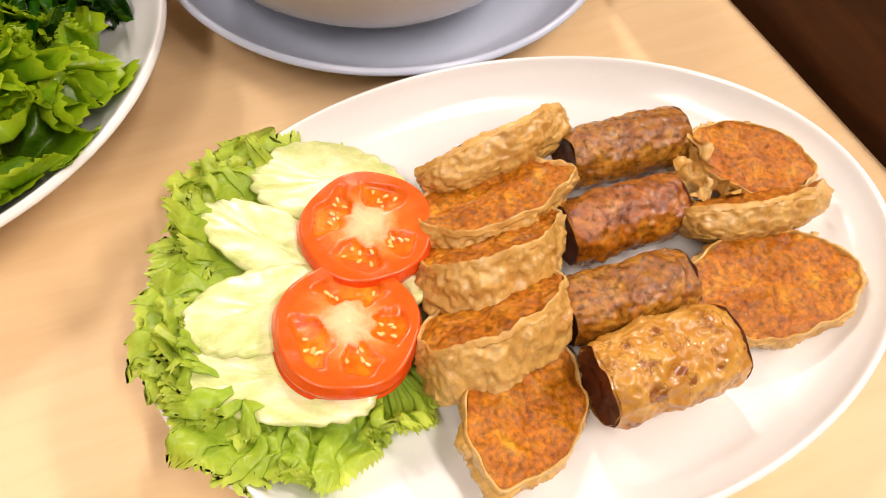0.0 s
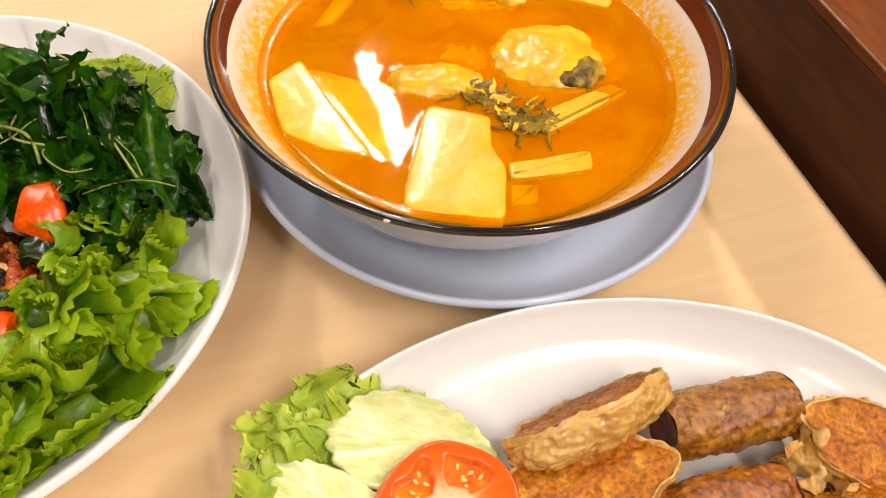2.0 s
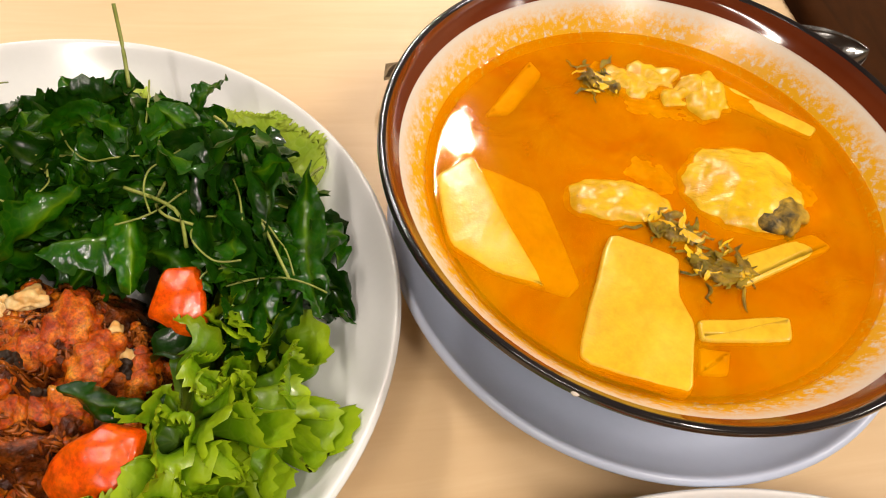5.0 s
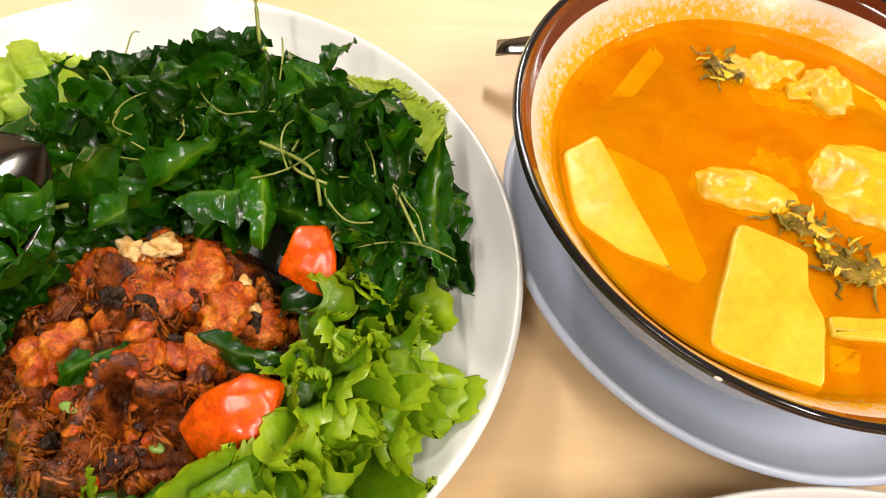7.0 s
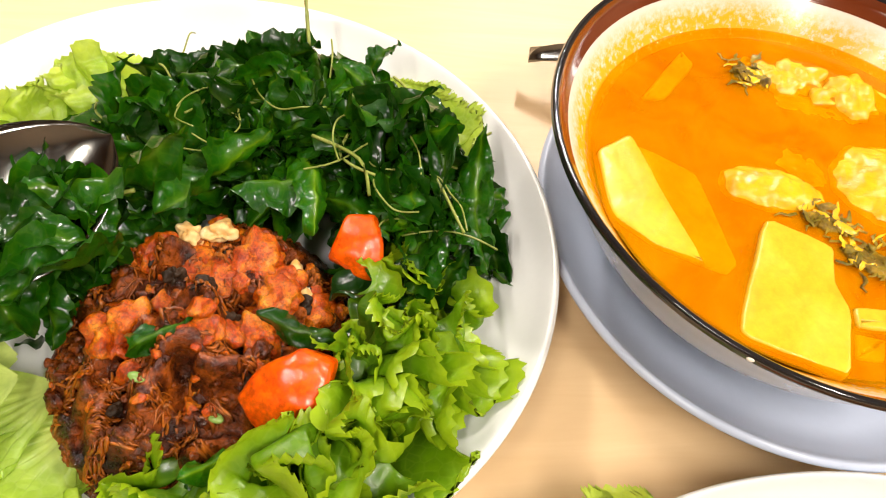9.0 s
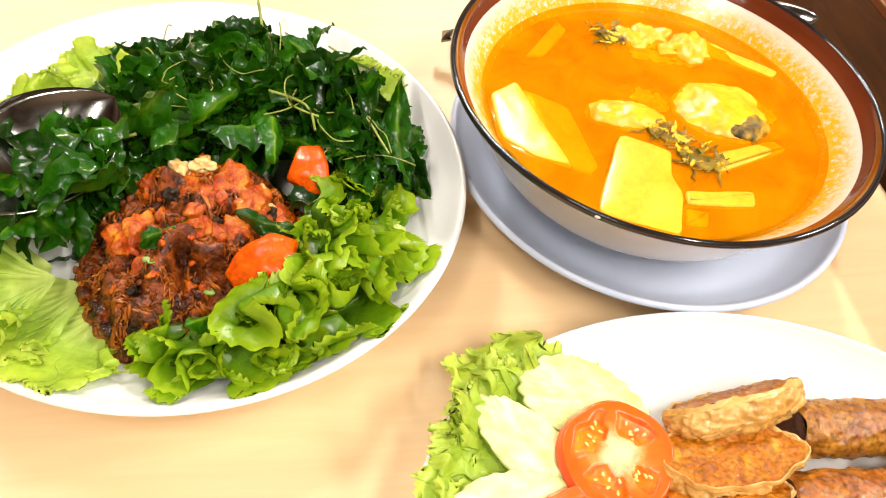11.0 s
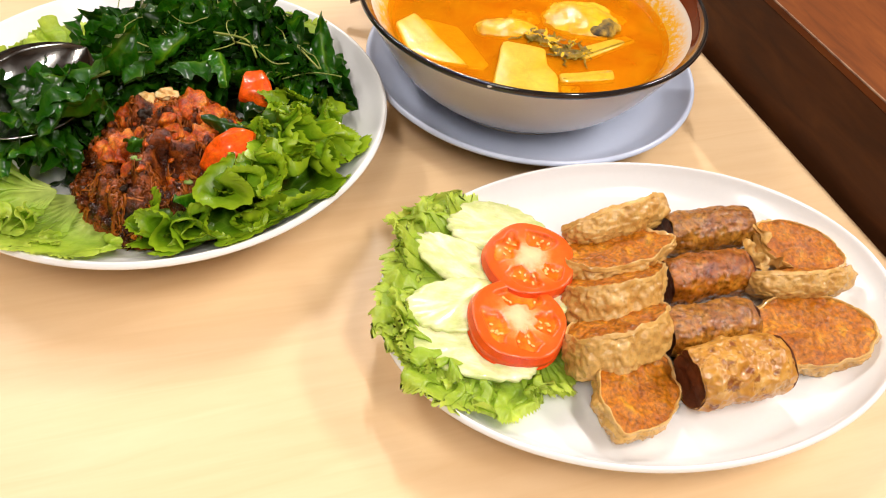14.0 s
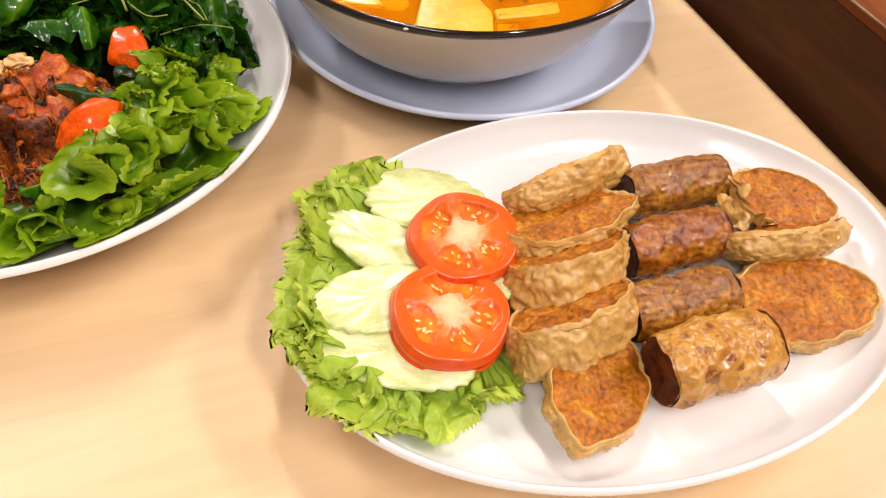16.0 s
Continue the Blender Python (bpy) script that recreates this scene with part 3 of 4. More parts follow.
shoot(SLABS[0], 0.0510, 0.0572, "large pale yellow bamboo shoot slab in broth", 1, (1.2, 1.0))
shoot(SLABS[1], 0.050, 0.0569, "yellow bamboo shoot slab half under the broth", 2, (0.3, 1.5))
shoot(SLABS[2], 0.051, 0.0570, "thin yellow bamboo shoot stick in broth", 3, (-2, 1))
shoot(SLABS[3], 0.050, 0.0565, "yellow bamboo shoot strip sinking in broth", 4, (-2, 1))
shoot(SLABS[4], 0.050, 0.0560, "yellow bamboo shoot strip by the bowl's side", 5, (3, -2))
shoot(SLABS[5], 0.050, 0.0556, "dark yellow bamboo shoot strip under the broth", 6)
shoot(SLABS[6], 0.050, 0.0556, "small bamboo shoot piece under the broth", 7)
shoot([(-0.102, 0.342), (-0.074, 0.338), (-0.052, 0.300), (-0.055, 0.292), (-0.075, 0.294)], 0.049, 0.0553, "wide bamboo shoot slab sunk just under the broth", 8, (0, 1.0))
shoot([(-0.008, 0.327), (0.030, 0.350), (0.040, 0.352), (0.008, 0.318)], 0.048, 0.0547, "broad bamboo shoot strip sunk under the broth", 9)


def fish(name, x, y, z, size, yaw, label, seed, skin=True, rough=0.12):
    ob = thing(name, at(x, y, z, yaw), label, "fish", "fish pieces in the soup")
    bm = lump(size, rough, seed, 5, 75)
    for v in bm.verts:
        v.co.z += 0.0003 * abs(math.sin(v.co.x * 520 + 3 * wobble(v.co, 90, seed))) + 0.0006 * wobble(v.co, 330, seed)
    part("flesh", bm, M_FISH, ob)
    if skin:
        part("skin", lump((size[0] * 0.40, size[1] * 0.34, size[2] * 0.50), 0.7, seed + 5, 3, 120), M_FISHSKIN, ob, "dark mottled fish skin", at(size[0] * 0.42, -size[1] * 0.55, size[2] * 0.46, 20))
    return ob


fish("fish_piece", 0.0065, 0.3680, 0.0505, (0.0285, 0.0255, 0.0105), 10, "thick yellow fish steak with grey skin in broth", 11)
fish("fish_piece", -0.0440, 0.3430, 0.0502, (0.0235, 0.0125, 0.0105), 12, "yellow fish chunk rising from the broth", 12, False)
fish("fish_piece", -0.0330, 0.3630, 0.0480, (0.023, 0.014, 0.0072), -15, "orange fish chunk just under the broth", 13, False)
fish("fish_piece", 0.020, 0.372, 0.0475, (0.026, 0.023, 0.0078), 30, "fish steak side sunk under the broth", 14, False)
fish("fish_piece", -0.030, 0.402, 0.0470, (0.034, 0.013, 0.0080), 4, "long fish piece sunk under the broth", 15, False)
for k, (x, y, s) in enumerate(((-0.055, 0.412, 0.0085), (-0.040, 0.4165, 0.0125), (-0.022, 0.415, 0.0095), (-0.012, 0.420, 0.0115))):
    fish("fish_piece", x, y, 0.0506, (s * 1.35, s * 1.05, 0.0085), 40 * k - 25, "pale flaked fish piece near the bowl's side", 20 + k, k == 0, 0.5)


def herb(bm, p, length, seed):
    rng = random.Random(seed)
    d = Vector((rng.uniform(-1, 1), rng.uniform(-1, 1), 0)).normalized()
    pts = [Vector(p) + d * length * s + Vector((rng.uniform(-1, 1), rng.uniform(-1, 1), rng.uniform(-0.3, 0.5))) * 0.0013 for s in (0, 0.25, 0.5, 0.75, 1)]
    side = Vector((-d.y, d.x, 0.3)) * rng.uniform(0.0005, 0.0016)
    rows = [[bm.verts.new(q - side * w), bm.verts.new(q + Vector((0, 0, 0.0007))), bm.verts.new(q + side * w)] for q, w in zip(pts, (0.3, 1, 1.1, 0.8, 0.2))]
    for a, b in zip(rows, rows[1:]):
        for k in range(2):
            bm.faces.new((a[k], a[k + 1], b[k + 1], b[k]))


def herb_clump(x, y, rx, ry, n, seed, label):
    ob = thing("herb_clump", at(x, y, SOUP_Z), label, "herbs", "herbs in the soup")
    rng = random.Random(seed)
    for k, mm in enumerate((M_OLIVE, M_HERB, M_FISH)):
        bm = bmesh.new()
        for i in range(n if k < 2 else n // 2):
            a, r = rng.uniform(0, 6.28), math.sqrt(rng.random())
            herb(bm, (rx * r * math.cos(a), ry * r * math.sin(a), rng.uniform(0.0000, 0.0016)), rng.uniform(0.004, 0.010), rng.random())
        tagged(part(("dark_leaf", "wilted_leaf", "pale_flake")[k], bm, mm, ob), kind="stuff")
    part("base", lump((rx * 0.8, ry * 0.7, 0.0022), 0.6, seed, 3, 140), M_OLIVE, ob, "", at(0, 0, -0.0008))


herb_clump(-0.004, 0.3225, 0.014, 0.009, 20, 3, "wilted dark green herb clump beside fish")
herb_clump(-0.022, 0.334, 0.012, 0.006, 14, 4, "wilted herb shreds beside bamboo shoot")
herb_clump(-0.064, 0.409, 0.008, 0.008, 12, 5, "wilted herb shreds at the broth's edge")


# ---- spoons ----
def spoon(name, m, label, length, bowl_l, bowl_w, tip_bend=0.012, lift=0.010, deep=0.0085):
    """Spoon along x: bowl at +x end, handle end drooping at -x."""
    ob = thing(name, m, label, "spoon")
    bm = bmesh.new()
    n, k = 20, 16
    top, low = [], []
    for i in range(n + 1):
        s = i / n
        x = bowl_l * s
        w = bowl_w * 0.5 * max(0.10 * (1 - s), math.sin(math.pi * min(1, s * 0.94 + 0.06)) ** 0.62) if i < n else 0.0004
        rt, rl = [], []
        for j in range(k + 1):
            q = 2 * j / k - 1
            depth = -deep * (1 - q * q) * math.sin(math.pi * s) ** 0.8
            rt.append(bm.verts.new((x, q * w, depth)))
            rl.append(bm.verts.new((x, q * w, depth - 0.0011)))
        top.append(rt)
        low.append(rl)
    for i in range(n):
        for j in range(k):
            bm.faces.new((top[i][j], top[i + 1][j], top[i + 1][j + 1], top[i][j + 1]))
            bm.faces.new((low[i][j], low[i][j + 1], low[i + 1][j + 1], low[i + 1][j]))
        for j, flip in ((0, False), (k, True)):
            f = (top[i][j], low[i][j], low[i + 1][j], top[i + 1][j])
            bm.faces.new(f[::-1] if flip else f)
    part("bowl", bm, M_STEEL, ob)
    bm = bmesh.new()
    hl = length - bowl_l
    rows = []
    for i in range(25):
        s = i / 24
        x = 0.004 - hl * s
        w = 0.0032 + 0.0045 * s ** 2
        if s > 0.94:
            w *= 0.8
        z = lift * math.sin(math.pi * min(1, s * 1.1)) - tip_bend * max(0, s - 0.75) ** 2 * 16
        rows.append([bm.verts.new((x, a * w, z + b)) for a, b in ((-1, 0), (-0.8, 0.0010), (0.8, 0.0010), (1, 0), (0.8, -0.0010), (-0.8, -0.0010))])
    for a, b in zip(rows, rows[1:]):
        for j in range(6):
            bm.faces.new((a[j], a[(j + 1) % 6], b[(j + 1) % 6], b[j]))
    bm.faces.new(rows[0][::-1])
    bm.faces.new(rows[-1])
    bmesh.ops.recalc_face_normals(bm, faces=bm.faces[:])
    part("handle", bm, M_STEEL, ob)
    return ob


def aim(p, q, roll=0.0):
    """A pose at p whose x axis points to q."""
    x = (Vector(q) - Vector(p)).normalized()
    y = Vector((0, 0, 1)).cross(x).normalized()
    z = x.cross(y)
    return Matrix.Translation(p) @ Matrix((x, y, z)).transposed().to_4x4() @ pose(0, 0, 0, roll)


spoon("soup_spoon", aim((0.004, 0.4540, 0.0555), (0.052, 0.4640, 0.0655)), "stainless steel spoon leaning behind the soup bowl", 0.232, 0.056, 0.040, tip_bend=0.004, lift=0.0)
spoon("serving_spoon", aim((-0.3040, 0.176, 0.058), (-0.279, 0.246, 0.063), 20), "stainless steel serving spoon lying in the salad", 0.20, 0.078, 0.054, deep=0.013)


# ---- leaves ----
def frilly_leaf(L, spread, e0, e1, amp, seed, ns=44, na=280, start=2.0, wave=0.0135, loops=6, fold=0.6):
    """Curly lettuce: smooth at the base, rising from e0 by e1 degrees, crumpled and curled to the rim."""
    bm = bmesh.new()
    uvl = bm.loops.layers.uv.new("UVMap")
    rng = random.Random(seed)
    ph = [rng.uniform(0, 6.28) for _ in range(4)]
    off = Vector((seed * 1.37, seed * 2.11, seed * 0.71))
    grid = []
    px, pz = 0.0, 0.0
    for i in range(ns + 1):
        s = i / ns
        e = radians(e0 + e1 * s * s)
        px, pz = px + L / ns * math.cos(e), pz + L / ns * math.sin(e)
        row = []
        for j in range(na + 1):
            a = j / na
            phi = spread * (a - 0.5)
            fall = 0.80 + 0.20 * math.sin(math.pi * a) + 0.13 * noise.noise(Vector((a * 5, seed * 3.3, 0)))
            flat = Vector((L * s * math.cos(phi), L * s * math.sin(phi), 0))
            w = amp * s ** start
            d1 = noise.noise_vector(flat / wave + off)
            d2 = noise.noise_vector(flat / (wave * 0.45) + off * 2)
            t = 2 * math.pi * loops * (a + 0.06 * math.sin(7 * a + ph[0]) + 0.05 * noise.noise(Vector((a * 4, s * 3, seed))))
            up = w * (fold * math.sin(t) + 1.35 * d1.z + 0.75 * s * d2.z)
            out = w * (0.75 * d1.x + 0.45 * s * d2.x) + 0.0014 * s ** 10 * (abs(math.sin(12.3 * t + 2 * math.sin(3.1 * t) + ph[1])) ** 2.5 * 1.6 - 0.5)
            side = w * (1.05 * d1.y + 0.60 * s * d2.y) - 0.66 * fold * w * math.sin(2 * t)
            r = px * fall + out - math.sin(e) * up
            z = pz * fall + math.cos(e) * up
            co, si = math.cos(phi), math.sin(phi)
            row.append(bm.verts.new((r * co - side * si, r * si + side * co, z)))
        grid.append(row)
    for i in range(ns):
        for j in range(na):
            f = bm.faces.new((grid[i][j], grid[i + 1][j], grid[i + 1][j + 1], grid[i][j + 1]))
            for lp, (p, q) in zip(f.loops, ((i, j), (i + 1, j), (i + 1, j + 1), (i, j + 1))):
                lp[uvl].uv = (p / ns, q / na)
    return bm


def salad_floor(x, y):
    r = math.hypot(x - SALAD.x, y - SALAD.y)
    return 0.009 + max(0.0, r - 0.082) / 0.049 * 0.0325 if r < SALAD_R else 0.0415


def oval_floor(x, y):
    p = Matrix.Rotation(-radians(OVAL_YAW), 3, "Z") @ (Vector((x, y, 0)) - OVAL)
    r = math.hypot(p.x / OVAL_A, p.y / OVAL_B)
    return 0.0085 + max(0.0, r - 0.74) / 0.26 * 0.0205 if r < 1.0 else 0.0290 - min(0.012, (r - 1.0) * 0.08)


def lettuce(x, y, z, yaw, args, label, material=None, ground=salad_floor, **more):
    bm = frilly_leaf(*args, **more)
    m = at(x, y, z, yaw)
    back = m.inverted()
    for v in bm.verts:
        p = m @ v.co
        g = ground(p.x, p.y) + 0.0012
        p.z = g + 0.0022 * math.log1p(math.exp(min(40.0, (p.z - g) / 0.0022)))
        if ground is oval_floor:
            k = min(1.0, max(0.0, (1.15 - math.hypot((p.x + 0.038) / 0.040, (p.y - 0.150) / 0.056)) / 0.3))
            low = max(g + 0.002, 0.0215) - 0.0020 * math.log1p(math.exp(min(40.0, (max(g + 0.002, 0.0215) - p.z) / 0.0020))) + 0.0014
            p.z += k * (min(p.z, low) - p.z)
        v.co = back @ p
    ob = part("lettuce_leaf", bm, material or M_LETTUCE, m=m)
    return tagged(ob, label, "lettuce", "lettuce leaves")


# round the salad
SAL = "crisp bright green curly lettuce leaf on the plate"
PALE = "pale soft lettuce leaf with a finely frilled rim"
BACK = "pale green curly lettuce leaf under fried basil"
for x, y, z, yaw, args in (
    (-0.186, 0.200, 0.022, 8, (0.066, 2.2, 5, 34, 0.0125, 1)),
    (-0.178, 0.218, 0.026, 34, (0.056, 2.0, 8, 42, 0.0120, 2)),
    (-0.186, 0.190, 0.034, -14, (0.044, 2.2, 25, 38, 0.0120, 3)),
    (-0.190, 0.182, 0.020, -44, (0.049, 2.2, 6, 36, 0.0120, 4)),
    (-0.198, 0.178, 0.028, -70, (0.038, 2.2, 12, 38, 0.0100, 5)),
    (-0.172, 0.214, 0.036, 14, (0.034, 2.8, 30, 48, 0.0110, 12)),
    (-0.174, 0.192, 0.032, -28, (0.036, 2.8, 25, 48, 0.0110, 13)),
    (-0.204, 0.174, 0.018, -82, (0.034, 1.9, 6, 30, 0.0085, 14)),
):
    lettuce(x, y, z, yaw, args, SAL, start=1.5, wave=0.0185, loops=5, fold=0.8)
for x, y, z, yaw, args in (
    (-0.244, 0.172, 0.018, -104, (0.056, 1.6, 2, 18, 0.0105, 6)),
    (-0.258, 0.176, 0.020, -126, (0.060, 1.6, 2, 20, 0.0110, 7)),
    (-0.276, 0.178, 0.022, -146, (0.058, 1.8, 2, 22, 0.0115, 8)),
    (-0.268, 0.170, 0.028, -134, (0.046, 1.9, 8, 24, 0.0105, 15)),
    (-0.284, 0.174, 0.028, -155, (0.050, 2.0, 8, 26, 0.0105, 16)),
):
    lettuce(x, y, z, yaw, args, PALE, M_LETTUCE_OLD, start=2.6, wave=0.0135, loops=7, fold=0.6)
for x, y, z, yaw, args in (
    (-0.284, 0.256, 0.022, 138, (0.066, 1.7, 2, 30, 0.0090, 9)),
    (-0.288, 0.244, 0.024, 165, (0.060, 1.6, 2, 28, 0.0090, 10)),
    (-0.210, 0.296, 0.022, 58, (0.066, 1.1, 0, 20, 0.0080, 11)),
    (-0.250, 0.296, 0.022, 105, (0.058, 1.1, 0, 24, 0.0080, 17)),
):
    lettuce(x, y, z, yaw, args, BACK, M_LETTUCE_OLD, start=2.2, wave=0.015, loops=5, fold=0.5)


def basil_leaf(L, W, seed):
    """A crumpled fried leaf: toothed rim, folded along the rib, twisted and rolled."""
    bm = bmesh.new()
    uvl = bm.loops.layers.uv.new("UVMap")
    rng = random.Random(seed)
    ph = [rng.uniform(0, 6.28) for _ in range(5)]
    bend, fold, twist = rng.choice((-1, -1, -1, 1)) * rng.uniform(0.6, 1.9), rng.choice((-1, 1)) * rng.uniform(0.3, 1.2), rng.uniform(-2.6, 2.6)
    nl, nw = 30, 16
    rows = []
    for i in range(nl + 1):
        s = i / nl
        w = W * 0.5 * math.sin(math.pi * s ** 0.8) ** 0.75 * (1 + 0.10 * (abs((s * 9 + ph[4]) % 1 - 0.5) * 2 - 0.5) + 0.16 * noise.noise(Vector((s * 6, seed * 1.9, 0)))) + 0.0002
        ang = bend * (s - 0.3)
        cx, cz = L * math.sin(ang) / bend, L * (1 - math.cos(ang)) / bend
        tw = twist * s
        row = []
        for j in range(nw + 1):
            q = 2 * j / nw - 1
            p = Vector((s * L, q * w, seed * 0.31))
            crump = 0.0080 * noise.noise(p * 95) + 0.0050 * noise.noise(p * 230)
            y, z = q * w * math.cos(fold * 0.7), abs(q) ** 1.3 * w * math.sin(fold) + crump * (0.35 + 0.65 * abs(q))
            y, z = y * math.cos(tw) - z * math.sin(tw), y * math.sin(tw) + z * math.cos(tw)
            row.append(bm.verts.new((cx - z * math.sin(ang), y, cz + z * math.cos(ang))))
        rows.append(row)
    for i in range(nl):
        for j in range(nw):
            f = bm.faces.new((rows[i][j], rows[i + 1][j], rows[i + 1][j + 1], rows[i][j + 1]))
            for lp, q in zip(f.loops, (j, j, j + 1, j + 1)):
                lp[uvl].uv = (0.05 + 0.9 * abs(2 * q / nw - 1) ** 0.5, 0.5)
    return bm


rng = random.Random(5)
basil = thing("fried_basil", at(-0.235, 0.285, 0.02), "heap of glossy dark green fried basil leaves", "fried basil")
part("core", lump((0.070, 0.028, 0.014), 0.35, 31, 4, 40), M_BASIL, basil, "", pose(-0.003, 0.018, 0.002, 0, 0, 0))
part("core", lump((0.024, 0.036, 0.010), 0.35, 32, 4, 40), M_BASIL, basil, "", pose(-0.058, -0.055, 0.002, 0, 0, 0))
LEAVES = []
for k in range(24):
    ob = part("leaf", basil_leaf(rng.uniform(0.040, 0.068), rng.uniform(0.015, 0.027), 100 + k), M_BASIL, basil)
    LEAVES.append(ob)


def scatter(ob, x, y, z, rx, ry, rz, k, lean=Matrix()):
    ob.parent = basil
    ob.matrix_basis = Matrix.Translation((x + 0.235, y - 0.285, z - 0.02)) @ lean @ pose(0, 0, 0, rx, ry, rz) @ Matrix.Diagonal((k, k, k, 1))


SPINE = [(-0.286, 0.200), (-0.284, 0.232), (-0.276, 0.274), (-0.253, 0.300), (-0.225, 0.306), (-0.195, 0.302), (-0.168, 0.288), (-0.156, 0.268)]
HIGH = [0.040, 0.045, 0.054, 0.062, 0.065, 0.062, 0.056, 0.048]
WIDE = [0.018, 0.024, 0.032, 0.040, 0.040, 0.037, 0.030, 0.022]
for n in range(300):
    s = rng.random() * (len(SPINE) - 1.001)
    i, f = int(s), s - int(s)
    mixv = lambda seq: seq[i] * (1 - f) + seq[i + 1] * f
    px, py = (SPINE[i][c] * (1 - f) + SPINE[i + 1][c] * f for c in (0, 1))
    tx, ty = SPINE[i + 1][0] - SPINE[i][0], SPINE[i + 1][1] - SPINE[i][1]
    tl = math.hypot(tx, ty)
    q = rng.uniform(-0.9, 0.9)
    x, y = px - ty / tl * q * mixv(WIDE), py + tx / tl * q * mixv(WIDE)
    top = 0.016 + (mixv(HIGH) - 0.016) * (1 - 0.75 * q * q)
    src = LEAVES[n % 24]
    ob = src if n < 24 else src.copy()
    if n >= 24:
        scene.collection.objects.link(ob)
    slope = math.atan2(1.5 * q * (mixv(HIGH) - 0.016), mixv(WIDE))
    lean = Matrix.Rotation(-0.75 * slope, 4, Vector((tx, ty, 0)))
    scatter(ob, x, y, top * rng.uniform(0.84, 1.02), rng.gauss(0, 30), rng.gauss(0, 14), rng.uniform(0, 360), rng.uniform(0.6, 1.0), lean)
# single fried leaves lying apart on the meat and the rim
for x, y, z, rx, ry, rz, k in ((-0.298, 0.232, 0.052, 10, 0, 30, 0.8), (-0.286, 0.240, 0.054, -30, 0, 150, 0.8), (-0.282, 0.206, 0.052, 25, 0, 10, 0.8), (-0.296, 0.214, 0.051, -35, 0, 200, 0.8), (-0.300, 0.205, 0.050, 30, 5, 70, 0.8), (-0.288, 0.212, 0.050, -20, 0, 100, 0.8), (-0.292, 0.222, 0.052, 20, 0, 60, 0.8), (-0.280, 0.226, 0.054, 0, 0, -40, 0.9), (-0.290, 0.196, 0.050, 50, 0, 140, 0.7), (-0.282, 0.214, 0.058, 20, 8, 75, 1.0), (-0.294, 0.226, 0.055, -15, 5, 110, 0.9), (-0.276, 0.228, 0.062, 10, -5, 40, 1.1), (-0.288, 0.204, 0.056, -25, 0, 160, 0.9), (-0.272, 0.206, 0.060, 30, 10, 200, 1.0), (-0.298, 0.212, 0.053, 5, 0, 95, 0.8), (-0.268, 0.192, 0.056, 15, 5, 60, 1.0), (-0.176, 0.266, 0.050, 20, 0, 10, 0.9), (-0.168, 0.254, 0.046, -25, 5, 60, 0.9), (-0.190, 0.264, 0.052, 15, 10, 160, 0.9), (-0.160, 0.246, 0.044, 35, 0, 100, 0.8), (-0.172, 0.240, 0.042, -10, 0, 30, 0.8), (-0.205, 0.262, 0.056, 25, -5, 120, 0.9), (-0.225, 0.258, 0.056, -20, 5, 40, 0.9), (-0.245, 0.244, 0.054, 20, 0, 70, 0.9), (-0.300, 0.180, 0.048, 20, 0, 30, 0.9), (-0.286, 0.178, 0.048, -15, 5, 80, 0.9), (-0.276, 0.182, 0.050, 25, 0, 150, 0.9), (-0.306, 0.196, 0.046, -20, 0, 10, 0.8), (-0.294, 0.170, 0.044, 10, 0, 120, 0.8), (-0.228, 0.188, 0.054, 60, 20, 75, 0.5), (-0.190, 0.207, 0.058, 62, 5, 5, 0.55), (-0.190, 0.165, 0.046, 30, 20, 60, 0.7), (-0.199, 0.152, 0.034, 60, 30, -80, 0.45), (-0.146, 0.276, 0.050, 40, -20, 120, 0.9), (-0.150, 0.258, 0.042, 10, 10, -100, 0.75), (-0.212, 0.334, 0.058, 20, -35, 60, 0.6)):
    ob = LEAVES[int(abs(x) * 1e4) % 24].copy()
    scene.collection.objects.link(ob)
    scatter(ob, x, y, z, rx, ry, rz, k)


def stem(pts, r, label=""):
    base = Vector((-0.235, 0.285, 0.02))
    sm = [Vector(p) for p in pts]
    out = []
    for i in range(len(sm) - 1):
        for k in range(6):
            t = k / 6
            a, b, c, d = sm[max(i - 1, 0)], sm[i], sm[i + 1], sm[min(i + 2, len(sm) - 1)]
            out.append(0.5 * (2 * b + (c - a) * t + (2 * a - 5 * b + 4 * c - d) * t * t + (3 * b - a - 3 * c + d) * t ** 3) - base)
    out.append(sm[-1] - base)
    part("stem", tube(out, r, 6), M_STEM, basil, label)


stem([(-0.240, 0.330, 0.058), (-0.247, 0.342, 0.068), (-0.252, 0.350, 0.080)], 0.0008)
stem([(-0.296, 0.245, 0.048), (-0.290, 0.230, 0.052), (-0.275, 0.225, 0.056), (-0.258, 0.232, 0.062)], 0.0008, "pale curved stem")
stem([(-0.215, 0.280, 0.064), (-0.195, 0.277, 0.064), (-0.186, 0.266, 0.060)], 0.0007, "pale curved stem")
for k in range(34):
    i = rng.randrange(1, 7)
    x, y, z = SPINE[i][0] + rng.uniform(-0.022, 0.022), SPINE[i][1] + rng.uniform(-0.028, 0.022), HIGH[i] * rng.uniform(0.90, 1.04)
    a, L, turn = rng.uniform(0, 6.28), rng.uniform(0.006, 0.010), rng.uniform(-0.9, 0.9)
    pts = [(x, y, z)]
    for _ in range(rng.randrange(2, 5)):
        x, y, a = x + L * math.cos(a), y + L * math.sin(a), a + turn
        pts.append((x, y, z + rng.uniform(-0.002, 0.004)))
    stem(pts, rng.uniform(0.0003, 0.0006))


